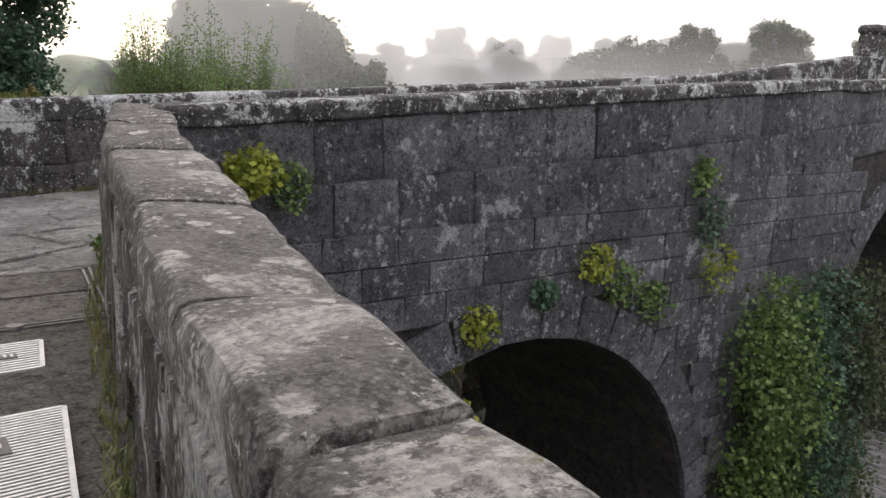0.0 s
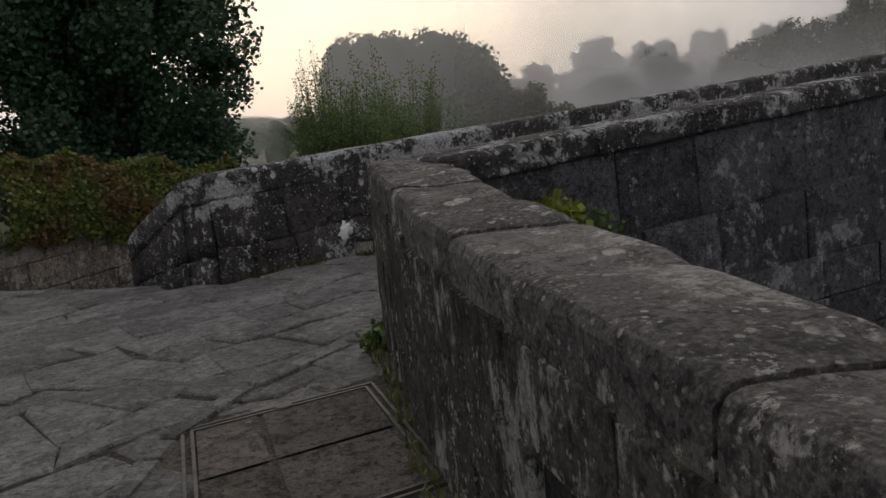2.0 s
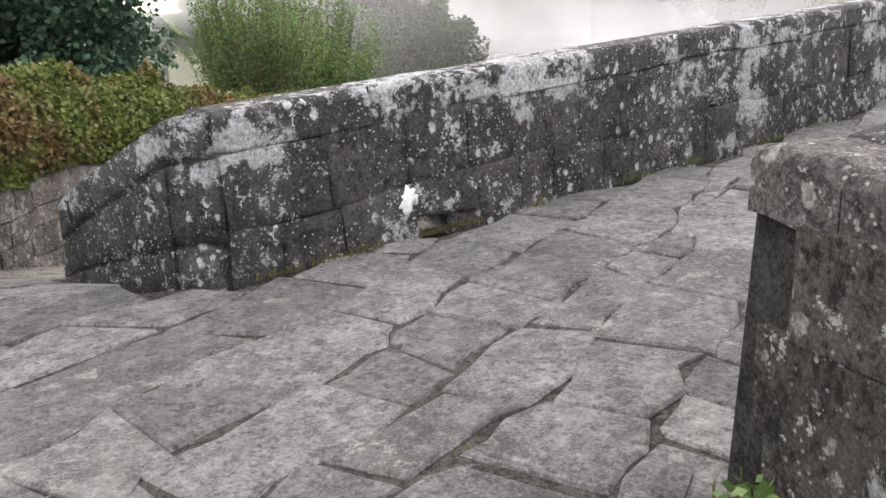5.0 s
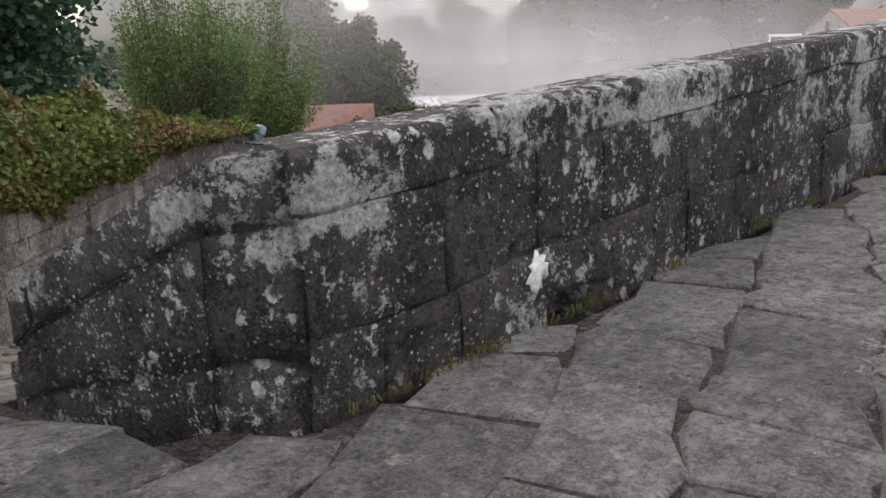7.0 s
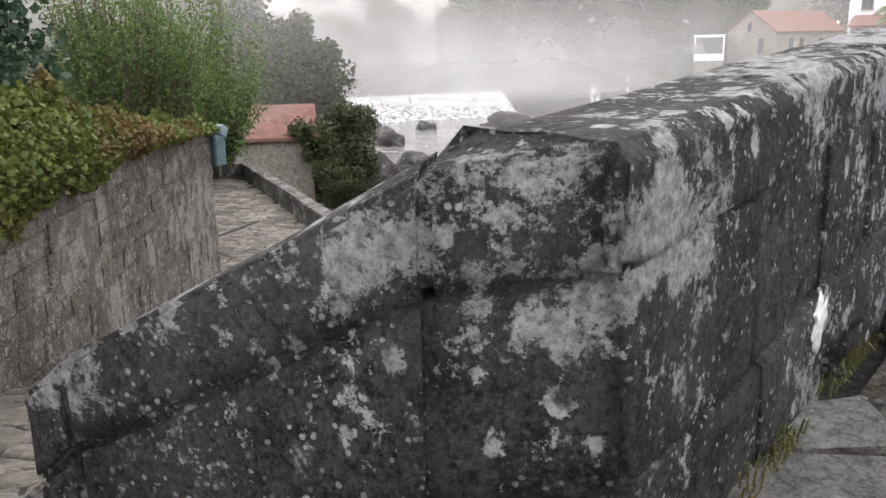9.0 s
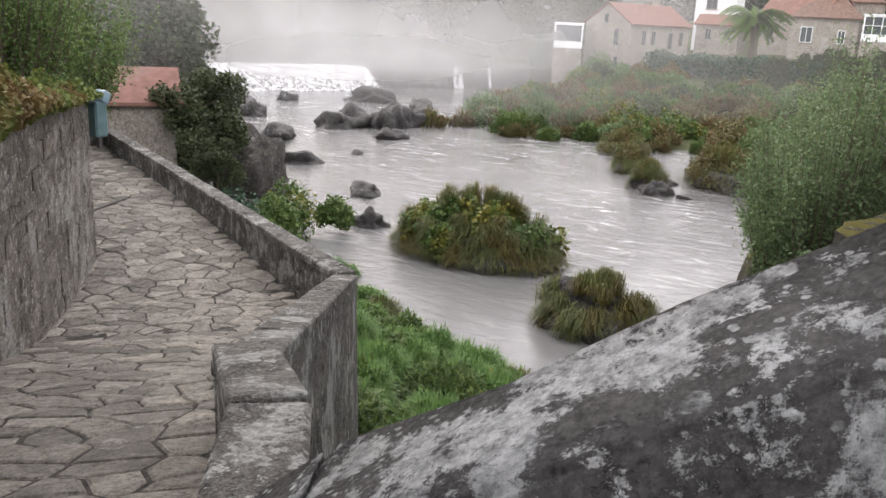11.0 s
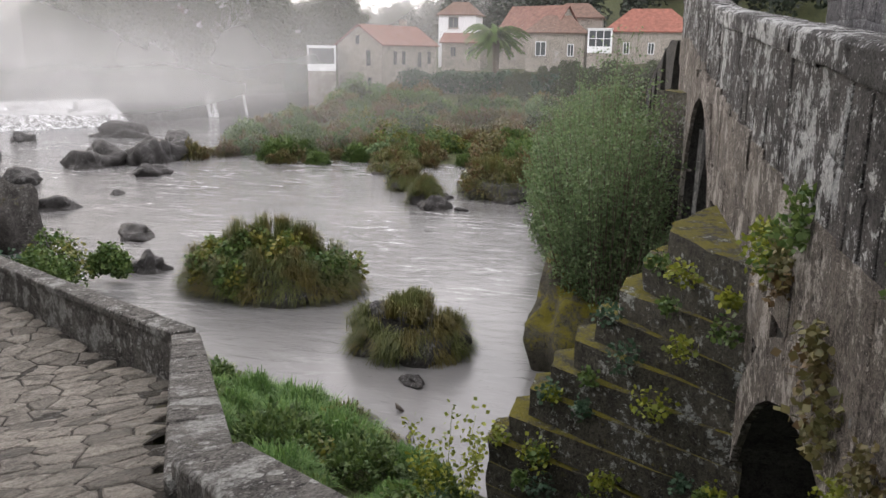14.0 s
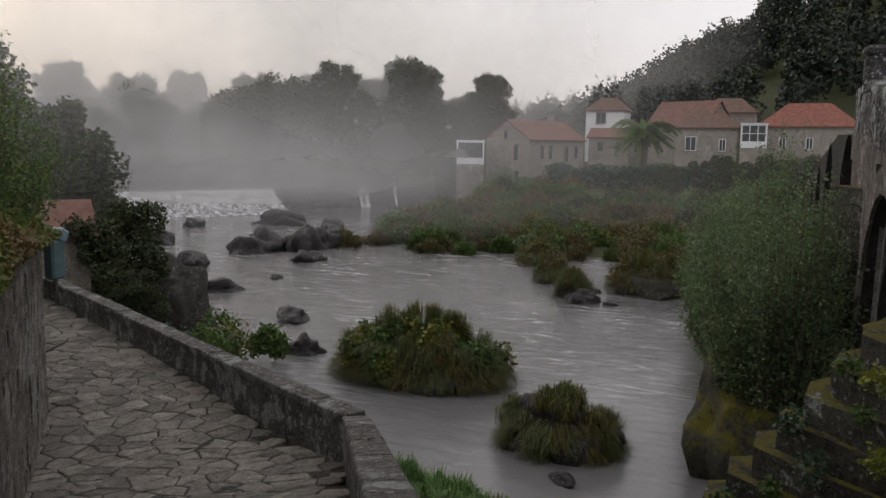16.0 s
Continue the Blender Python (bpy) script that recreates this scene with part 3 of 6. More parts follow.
def build_water():
    low = [(3, -60), (60, -60), (100, 0), (112, 62), (71, 88), (40, 90), (14, 36), (3, 16)]
    me = mesh_of("river", [(x, y, WATER) for x, y in low], [tuple(range(len(low)))], M_WATER)
    tagged(add("river_water", me), "shallow grey river rippling over rocks", "river", kind="structure")
    high = [(112, 62), (150, 50), (260, 260), (120, 320), (60, 130), (71, 88)]
    me = mesh_of("pool", [(x, y, WATER + 2.7) for x, y in high], [tuple(range(len(high)))], M_WATER)
    tagged(add("weir_pool_water", me), "still misty water held behind the weir", "river", kind="structure")


build_water()


def build_weir():
    """The long low weir with white falls and a dark dry stretch."""
    a, b = Vector((70, 88.6, 0)), Vector((113, 61.4, 0))
    base = tagged(new("weir"), "low stone weir with white water falling over it", "weir")
    d = (b - a).normalized()
    out = Vector((-abs(d.y), -abs(d.x), 0))
    apron = [(-1.5, 2.62), (0.0, 2.74), (0.5, 2.6), (1.8, 1.9), (3.6, 1.0), (5.0, 0.4), (6.5, -0.3)]
    drop = [(-1.5, 2.60), (0.0, 2.70), (0.25, 2.5), (0.45, 1.4), (0.7, 0.6), (0.9, -0.3)]

    def stretch(name, f0, f1, prof, material, label, rough):
        n, m = max(2, int((f1 - f0) * 140)), len(prof)
        verts, faces = [], []
        for i in range(n + 1):
            f = f0 + (f1 - f0) * i / n
            w = noise.noise((f * 19, 0, 0)) + 0.6 * noise.noise((f * 61, 4, 0))
            for k, (o, z) in enumerate(prof):
                bulge = rough * noise.noise((f * 130, k, 0)) if k > 1 else 0
                verts.append(a + (b - a) * f + out * (o * (1 + 0.3 * w if k > 1 else 1) + bulge) + Vector((0, 0, WATER + z + (0.16 * w * rough if k > 1 else 0))))
        for i in range(n):
            for k in range(m - 1):
                faces.append((i * m + k, (i + 1) * m + k, (i + 1) * m + k + 1, i * m + k + 1))
        add(name, mesh_of(name, verts, faces, material, True), base, label)

    stretch("falling_water", 0.0, 0.5, apron, M_FOAM, "white foaming water", 0.3)
    stretch("stone_face", 0.5, 0.75, drop, M_DARKROCK, "dark wet stone", 0.2)
    stretch("falling_water", 0.75, 0.78, drop, M_FOAM, "white foaming water", 0.2)
    stretch("stone_face", 0.78, 0.86, drop, M_DARKROCK, "dark wet stone", 0.2)
    stretch("falling_water", 0.86, 0.868, drop, M_FOAM, "thin trickle of white water", 0.2)
    stretch("stone_face", 0.868, 1.0, drop, M_DARKROCK, "dark wet stone", 0.2)


build_weir()

# ---- the bridge ----
Y0, Y1 = 7.07, 11.9          # downstream and upstream faces
INNER0, INNER1 = 7.55, 11.47  # the parapets' inner faces
ARCHES = [(7.0, 4.2, -1.5), (19.9, 4.4, 0.45), (33.0, 4.4, 1.9), (46.5, 4.4, 1.7), (60, 4.2, 0.4), (73, 4.0, -1.0)]


def soffit(x):
    """The height of the arch over x, or None between the arches."""
    for c, r, top in ARCHES:
        d = abs(x - c)
        if d < r:
            return top - r + math.sqrt(r * r - d * d)
    return None


def build_bridge_core():
    xs = [2.3 + 0.2 * i for i in range(int((118 - 2.3) / 0.2))]
    verts, faces = [], []

    def quad(a, b, c, d):
        n = len(verts)
        verts.extend([a, b, c, d])
        faces.append((n, n + 1, n + 2, n + 3))

    y0, y1 = Y0 + 0.05, Y1 - 0.05
    for x, x2 in zip(xs, xs[1:]):
        t, t2 = pw(x, DECK) - 0.1, pw(x2, DECK) - 0.1
        s, s2 = soffit(x), soffit(x2)
        b, b2 = (-9.5 if s is None else s), (-9.5 if s2 is None else s2)
        if (s is None) != (s2 is None):
            e = soffit(x if s is not None else x2)
            quad((x, y0, -9.5), (x, y1, -9.5), (x, y1, e), (x, y0, e))
            b = b2 = e if s is None or s2 is None else b
            b = b2 = -9.5
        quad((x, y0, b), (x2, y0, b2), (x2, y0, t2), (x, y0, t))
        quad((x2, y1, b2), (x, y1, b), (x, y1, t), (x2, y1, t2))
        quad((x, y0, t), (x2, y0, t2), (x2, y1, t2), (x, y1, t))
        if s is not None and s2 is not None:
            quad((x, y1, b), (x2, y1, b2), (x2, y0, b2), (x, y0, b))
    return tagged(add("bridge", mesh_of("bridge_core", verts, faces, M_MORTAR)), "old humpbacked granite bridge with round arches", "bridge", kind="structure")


BRIDGE = build_bridge_core()


def top_at(x):
    return pw(x, TOP)


PAR_BLOCKS = blocks_of(M_PARAPET, 6, chamfer=(0.012, 0.03, 0.02), rough=0.016, cuts=4)
COP_BLOCKS = blocks_of(M_COPING, 5, chamfer=(0.012, 0.09, 0.15), rough=0.022, cuts=5, foot=0.15)


def course(parent, meshes, name, x0, x1, y0, y1, zlow, zhigh, lengths, r, slope=True, joint=0.004, proud=0.014):
    """A course of blocks along x between two heights that are functions of x."""
    x = x0
    while x < x1 - 0.05:
        l = min(r.uniform(*lengths), x1 - x)
        if x1 - x - l < 0.25:
            l = x1 - x
        xm = x + l / 2
        lo, hi = zlow(xm), zhigh(xm)
        ang = math.atan2(zhigh(x + l) - zhigh(x), l) if slope else 0
        dy = r.uniform(-proud, proud)
        m = Matrix.LocRotScale((xm, (y0 + y1) / 2 + dy, (lo + hi) / 2), Euler((0, -ang, 0)), ((l - joint), y1 - y0, (hi - lo) - joint))
        add(name, meshes[r.randrange(len(meshes))], parent, at=m)
        x += l


def parapet_core(base, material, spans, y0, y1, low, top):
    """The mortared heart of a parapet, a little behind its stones."""
    for x0, x1, lift in spans:
        n = max(2, int((x1 - x0) / 0.5))
        verts, faces = [], []
        for i in range(n + 1):
            x = x0 + (x1 - x0) * i / n
            a, b = low(x) + lift, top(x) - 0.09
            verts += [(x, y0, a), (x, y0, b), (x, y1, b), (x, y1, a)]
        for i in range(n):
            for k in range(4):
                faces.append((i * 4 + k, (i + 1) * 4 + k, (i + 1) * 4 + (k + 1) % 4, i * 4 + (k + 1) % 4))
        faces += [(0, 1, 2, 3), (n * 4 + 3, n * 4 + 2, n * 4 + 1, n * 4)]
        add("mortar_core", mesh_of("mortar_core", verts, faces, material), base)


def build_far_parapet():
    """The upstream parapet, whose sloping end bends outwards past the bridge."""
    r = random.Random(11)
    base = tagged(new("parapet_upstream"), "dark granite parapet crusted with pale lichen, sloping end", "parapet")
    deck = lambda x: pw(x, DECK) - 0.12
    top = lambda x: top_at(x)
    cap = lambda x: top_at(x) - 0.27 - 0.02 * math.sin(x * 3)
    mid = lambda x: deck(x) + (cap(x) - deck(x)) * (0.5 + 0.04 * math.sin(x * 1.7))
    course(base, COP_BLOCKS, "coping_stone", 2.05, 30, INNER1 - 0.008, Y1 + 0.03, cap, top, (0.9, 1.7), r)
    course(base, PAR_BLOCKS, "block", 2.1, 3.7, INNER1, Y1, deck, mid, (0.3, 0.6), r)
    course(base, PAR_BLOCKS, "block", 4.15, 30, INNER1, Y1, deck, mid, (0.35, 0.8), r)
    course(base, PAR_BLOCKS, "block", 2.1, 30, INNER1, Y1, mid, cap, (0.35, 0.9), r)
    parapet_core(base, M_PARAPET, [(2.12, 3.72, 0.0), (3.72, 4.16, 0.34), (4.16, 30, 0.0)], INNER1 + 0.012, Y1 - 0.012, deck, top)
    # lintel over the drain hole, and the dark channel behind it
    add("drain_lintel", PAR_BLOCKS[0], base, "grey lintel over the drain hole", Matrix.LocRotScale((3.97, 11.68, 0.33), Euler((0, 0.04, 0)), (0.7, 0.46, 0.28)))
    # the outward bend, drawn as a mesh of its own: three sloping stones
    bend = [((2.1, INNER1), (2.1, Y1 + 0.02), 1.19), ((1.86, 11.86), (2.22, 12.1), 1.12), ((1.48, 12.9), (1.84, 13.02), 0.56), ((1.42, 13.06), (1.78, 13.18), 0.42)]
    levels = [(-0.6, 0.3), (0.3, 0.62), (0.62, 1.0)]
    for i, (p, q) in enumerate(zip(bend, bend[1:])):
        for k, (f0, f1) in enumerate(levels):
            verts = []
            g = 0.006
            for e, (a, b, t) in enumerate((p, q)):
                zb = -0.5
                cap_lo = max(t - 0.3, zb)
                zs = [(zb, zb + (cap_lo - zb) * 0.55), (zb + (cap_lo - zb) * 0.55, cap_lo), (cap_lo, t)][k]
                for z in zs:
                    grow = 0.008 if k == 2 else 0
                    verts += [(a[0] - grow, a[1], z + g), (b[0] + grow, b[1], z + g)]
            bm = bmesh.new()
            vs = [bm.verts.new(v) for v in verts]
            for f in ((0, 1, 3, 2), (4, 6, 7, 5), (0, 2, 6, 4), (1, 5, 7, 3), (2, 3, 7, 6), (0, 4, 5, 1)):
                bm.faces.new([vs[j] for j in f])
            bmesh.ops.recalc_face_normals(bm, faces=bm.faces)
            bmesh.ops.bevel(bm, geom=bm.edges[:], offset=0.02, segments=2, affect="EDGES")
            bmesh.ops.subdivide_edges(bm, edges=bm.edges[:], cuts=2, use_grid_fill=True)
            for v in bm.verts:
                v.co += Vector((1, 1, 0.6)) * 0.02 * noise.noise(v.co * 5)
            part("coping_stone" if k == 2 else "block", bm, M_COPING if k == 2 else M_PARAPET, base, smooth=True)
    return base


build_far_parapet()


def build_near_parapet():
    r = random.Random(12)
    base = tagged(new("parapet_downstream"), "dark granite parapet with a pale worn coping", "parapet")
    top = lambda x: 1.33 + 0.065 * (x - 2.6) if x < 15 else top_at(x)
    cap = lambda x: top(x) - 0.2
    low = lambda x: pw(x, DECK) - 0.12
    mid = lambda x: (low(x) + cap(x)) / 2
    course(base, COP_BLOCKS, "coping_stone", 2.5, 30, Y0 - 0.05, INNER0 + 0.03, cap, top, (0.9, 1.7), r)
    parapet_core(base, M_ASHLAR, [(2.55, 30, 0.0)], Y0 + 0.012, INNER0 - 0.012, low, top)
    plainer = blocks_of(M_ASHLAR, 5, chamfer=(0.012, 0.03, 0.02), rough=0.016, cuts=3)
    course(base, plainer, "block", 2.5, 30, Y0, INNER0, low, mid, (0.5, 1.1), r)
    course(base, plainer, "block", 2.5, 30, Y0, INNER0, mid, cap, (0.5, 1.1), r)


build_near_parapet()


def face_blocks(y, sign, material, x0, x1, z0, top, ht, lengths, seed, limit=300, joint=0.012):
    """Squared stones on one face of the bridge, with a ring of wedge stones round each arch."""
    r = random.Random(seed)
    meshes = blocks_of(material, 5, chamfer=(0.010, 0.045, 0.018), rough=0.016)
    count = 0
    z = z0
    while z < 3.2:
        x = x0 + r.uniform(-0.5, 0)
        h = ht * r.uniform(0.85, 1.2)
        while x < x1:
            l = r.uniform(*lengths)
            xm, zm = x + l / 2, z + h / 2
            x += l
            if z + 0.08 > top(xm) or count >= limit:
                continue
            hh = min(h, top(xm) - z)
            zm = z + hh / 2
            if any(math.hypot(xm - c, max(0, zm - (t - rr))) < rr + 0.62 and zm < t + 0.62 for c, rr, t in ARCHES):
                continue
            m = Matrix.LocRotScale((xm, y + sign * (r.uniform(-0.012, 0.012) - 0.09), zm), None, (l - joint, 0.22, hh - joint * 0.8))
            add("block", meshes[r.randrange(5)], BRIDGE, at=m)
            count += 1
        z += h
    for c, rr, t in ARCHES[:2]:
        n = 19
        for i in range(n):
            a = math.pi * (i + 0.5) / n
            m = Matrix.LocRotScale((c + math.cos(a) * (rr + 0.31), y + sign * (-0.08 + r.uniform(-0.01, 0.01)), t - rr + math.sin(a) * (rr + 0.31)),
                                   Euler((0, -a, 0)), (0.6, 0.24, math.pi * (rr + 0.3) / n * 0.97))
            add("arch_stone", meshes[r.randrange(5)], BRIDGE, at=m)


face_blocks(Y0, -1, M_ASHLAR, 2.6, 15.5, -4.6, lambda x: pw(x, DECK) - 0.04, 0.34, (0.5, 1.1), 21)
face_blocks(Y1, 1, M_FACE, 2.8, 30, -4.6, lambda x: pw(x, DECK) - 0.04, 0.5, (0.7, 1.5), 22, joint=0.003)


def build_cutwater(cx, half, z_top, y_top, layers, rise, run, label):
    """A stepped, pointed cutwater against the upstream face, one stone course a step."""
    base = tagged(new("cutwater"), label, "cutwater", "stepped cutwaters")
    r = random.Random(int(cx))
    for k in range(layers):
        z1, ya = z_top - k * rise, y_top + min(k, 8) * run
        bm = bmesh.new()
        plan = [(cx - half, Y1 - 0.05), (cx + half, Y1 - 0.05), (cx + 0.35, ya), (cx - 0.3, ya + 0.05)]
        lo = [bm.verts.new((x + r.uniform(-0.03, 0.03), y, z1 - rise + 0.006)) for x, y in plan]
        hi = [bm.verts.new((x + r.uniform(-0.03, 0.03), y, z1 + r.uniform(-0.03, 0.03))) for x, y in plan]
        bm.faces.new(hi)
        for i in range(4):
            j = (i + 1) % 4
            bm.faces.new((lo[i], lo[j], hi[j], hi[i]))
        bmesh.ops.recalc_face_normals(bm, faces=bm.faces)
        bmesh.ops.subdivide_edges(bm, edges=bm.edges[:], cuts=5, use_grid_fill=True)
        for v in bm.verts:
            v.co += Vector((noise.noise(v.co * 1.9), noise.noise(v.co * 1.9 + Vector((9, 0, 0))), 0.7 * noise.noise(v.co * 2.5))) * 0.06
        part("step", bm, M_STEP, base)
    return base


build_cutwater(12.7, 2.2, -1.0, 12.7, 16, 0.42, 0.31, "mossy stepped granite cutwater against the bridge")
build_cutwater(26.6, 2.0, 0.35, 12.6, 19, 0.42, 0.07, "far mossy stepped granite cutwater against the bridge")


def build_pillar(x, y):
    base = tagged(new("bridge_pillar"), "squat lichened stone pillar on the parapet", "pillar", "pillars at the crest")
    z = top_at(x) - 0.1
    bm = box_bm(x - 0.35, x + 0.35, y - 0.3, y + 0.3, z, z + 0.75, 0.05)
    part("shaft", bm, M_PARAPET, base)
    bm = box_bm(x - 0.4, x + 0.4, y - 0.36, y + 0.36, z + 0.75, z + 1.05, 0.1)
    part("cap", bm, M_COPING, base)


build_pillar(26.3, 11.7)
build_pillar(26.3, 7.3)

# ---- the wall beside the street ----
WALL_A = [  # left edge, right edge, height of the top
    ((-0.75, -5.0), (-0.3, -5.1), 1.03), ((-0.12, -0.9), (0.26, -1.0), 1.03), ((0.26, 1.13), (0.63, 1.1), 1.04), ((0.59, 2.52), (1.06, 2.41), 1.05), ((0.80, 3.1), (1.28, 2.99), 1.06),
    ((1.16, 4.4), (1.64, 4.15), 1.10), ((1.5, 5.64), (1.93, 5.36), 1.18), ((2.02, 7.05), (2.45, 6.75), 1.27), ((2.28, 7.75), (2.72, 7.5), 1.33)]


def wall_station(u):
    l, r, z = (lerp_path([w[i] if i < 2 else (w[2],) for w in WALL_A], u) for i in range(3))
    return Vector((*l, 0)), Vector((*r, 0)), z[0]


def build_street_wall():
    base = tagged(new("street_wall"), "thick granite street wall with broad worn cap stones", "wall")
    r = random.Random(5)
    # body with a slight batter, down to the river on its outer side
    verts, faces = [], []
    n = 60
    for i in range(n + 1):
        l, q, z = wall_station((len(WALL_A) - 1) * i / n)
        out = (q - l).normalized()
        cl = Vector((0, 0, z - 0.2))
        row = [l + out * 0.03 + Vector((0, 0, -0.3)) - out * 0.05, l + out * 0.04 + cl, q - out * 0.04 + cl, q + out * 0.12 + Vector((0, 0, -8.5))]
        for k, p in enumerate(row):
            if k < 2:
                p = p + out * 0.03 * noise.noise((i * 0.9, k, 0))
            verts.append(p)
    for i in range(n):
        for k in range(3):
            faces.append((i * 4 + k, (i + 1) * 4 + k, (i + 1) * 4 + k + 1, i * 4 + k + 1))
    faces.append((n * 4, n * 4 + 1, n * 4 + 2, n * 4 + 3))
    add("wall_core", mesh_of("wall_core", verts, faces, M_MORTAR), base)
    # rubble courses on the street side
    meshes = blocks_of(M_WALL, 5, chamfer=(0.02, 0.1, 0.03), rough=0.03)
    for cz, h in ((-0.04, 0.3), (0.25, 0.29), (0.53, 0.3)):
        u = r.uniform(0.3, 0.6)
        while u < len(WALL_A) - 1.02:
            l, q, z = wall_station(u)
            l2, q2, z2 = wall_station(min(u + 0.01, 8))
            d = (l2 - l).normalized()
            out = (q - l).normalized()
            w = r.uniform(0.35, 0.8)
            du = w / max(0.3, (wall_station(min(int(u) + 1, 8))[0] - wall_station(int(u))[0]).length)
            if u + du > 7.98:
                break
            mid, _, zm = wall_station(min(u + du / 2, 8))
            f = (zm - 0.17) / 0.85
            m = Matrix.LocRotScale(mid + out * 0.085 + Vector((0, 0, (cz + h / 2) * f)), Euler((0, 0, math.atan2(d.y, d.x))), (w - 0.002, 0.2, h * f - 0.002))
            add("block", meshes[r.randrange(5)], base, at=m)
            u += du
    # cap stones
    cuts = [0.0, 0.5, 1.0, 1.45, 1.95, 2.5, 3.35, 4.2, 4.95, 5.55, 6.0, 6.55, 7.0, 7.45, 8.0]
    for a, b in zip(cuts, cuts[1:]):
        bm = bmesh.new()
        ring = []
        steps, across = 5, 6
        ga, gb = a + 0.006, b - 0.006
        lift, skew = r.uniform(-0.012, 0.012), r.uniform(-0.02, 0.02)
        grid = []
        for i in range(steps + 1):
            l, q, z = wall_station(ga + (gb - ga) * i / steps)
            out = q - l
            endd = min(i, steps - i)
            drop = 0.018 if endd == 0 else 0
            row = []
            prof = [(0.0, -0.24), (-0.01, -0.05), (0.03, -0.012)] + [(0.1 + 0.8 * k / across, 0.0) for k in range(across + 1)] + [(0.97, -0.015), (1.0, -0.05), (0.99, -0.24)]
            for f, dz in prof:
                p = l + out * f + Vector((0, 0, z + dz + lift + skew * (f - 0.5)))
                if dz > -0.2:
                    p.z -= drop
                p += Vector((noise.noise(p * 3.1), noise.noise(p * 3.1 + Vector((5, 0, 0))), noise.noise(p * 4.3) * 0.6)) * 0.022
                row.append(bm.verts.new(p))
            grid.append(row)
        for i in range(steps):
            for k in range(len(grid[0]) - 1):
                bm.faces.new((grid[i][k], grid[i + 1][k], grid[i + 1][k + 1], grid[i][k + 1]))
        bm.faces.new(grid[0])
        bm.faces.new(grid[-1][::-1])
        bmesh.ops.recalc_face_normals(bm, faces=bm.faces)
        part("cap_stone", bm, M_WALLCAP, base, smooth=False)
    return base


build_street_wall()


# ---- walls of the river path ----
IVY = [(-14, 11.4), (-8, 13.0), (-3, 14.1), (0.1, 14.75), (2.06, 16.74), (4.13, 18.68), (6.2, 20.72), (8.26, 22.66), (10.12, 24.45), (13.2, 30.0), (16.2, 36.8)]
IVY_TOP = [0.5, 0.45, 0.4, 0.38, 0.32, 0.25, 0.15, 0.0, -0.1, -1.3, -1.5]


def strip_wall(name, line, tops, bottoms, thick, material, block_mat, parent, seed, heights, lengths, cap=None, face_sign=1, limit=400):
    """A wall along a line: a core, and stones on its face."""
    r = random.Random(seed)
    meshes = blocks_of(block_mat, 5, chamfer=(0.025, 0.1, 0.04), rough=0.03)
    verts, faces = [], []
    for i, p in enumerate(line):
        q0, q1 = Vector(line[max(i - 1, 0)]), Vector(line[min(i + 1, len(line) - 1)])
        d = (q1 - q0).normalized()
        nrm = Vector((-d.y, d.x)) * face_sign
        a, b = Vector(p) + nrm * 0.05, Vector(p) + nrm * thick
        verts += [(a.x, a.y, bottoms[i]), (a.x, a.y, tops[i]), (b.x, b.y, tops[i]), (b.x, b.y, bottoms[i])]
    n = len(line)
    for i in range(n - 1):
        for k in range(3):
            faces.append((i * 4 + k, (i + 1) * 4 + k, (i + 1) * 4 + k + 1, i * 4 + k + 1))
    faces += [(0, 1, 2, 3), tuple((n - 1) * 4 + k for k in range(4))]
    add("wall_core", mesh_of("wall_core", verts, faces, material), parent)
    made = 0
    for i in range(n - 1):
        a, b = Vector(line[i]), Vector(line[i + 1])
        length, d = (b - a).length, (b - a).normalized()
        nrm = Vector((-d.y, d.x)) * face_sign
        z = min(bottoms[i], bottoms[i + 1])
        while z < max(tops[i], tops[i + 1]) - 0.08:
            h = r.uniform(*heights)
            s = r.uniform(-0.2, 0.0)
            while s < length:
                l = r.uniform(*lengths)
                f = min(1, max(0, (s + l / 2) / length))
                top, bot = tops[i] + (tops[i + 1] - tops[i]) * f, bottoms[i] + (bottoms[i + 1] - bottoms[i]) * f
                z1 = min(z + h, top)
                if s < 0:
                    s, l = 0.0, l + s
                l = min(l, length - s + 0.02)
                if z1 - z > 0.07 and z + h > bot and made < limit and l > 0.05:
                    p = a + d * (s + l / 2) + nrm * (0.10 + r.uniform(-0.015, 0.015))
                    m = Matrix.LocRotScale((p.x, p.y, (z + z1) / 2), Euler((0, 0, math.atan2(d.y, d.x))), (l - 0.004, 0.22, z1 - z - 0.004))
                    add("block", meshes[r.randrange(5)], parent, at=m)
                    made += 1
                s += l
            z += h


ivy_wall = tagged(new("retaining_wall"), "tall rubble retaining wall beside the river path", "wall")
strip_wall("retaining_wall", IVY, IVY_TOP, [-0.6, -0.5, -0.5, -0.6, -1.7, -2.4, -3.0, -3.3, -3.4, -3.4, -3.4], 0.5, M_MORTAR, M_IVYWALL, ivy_wall, 41, (0.2, 0.42), (0.3, 0.85))


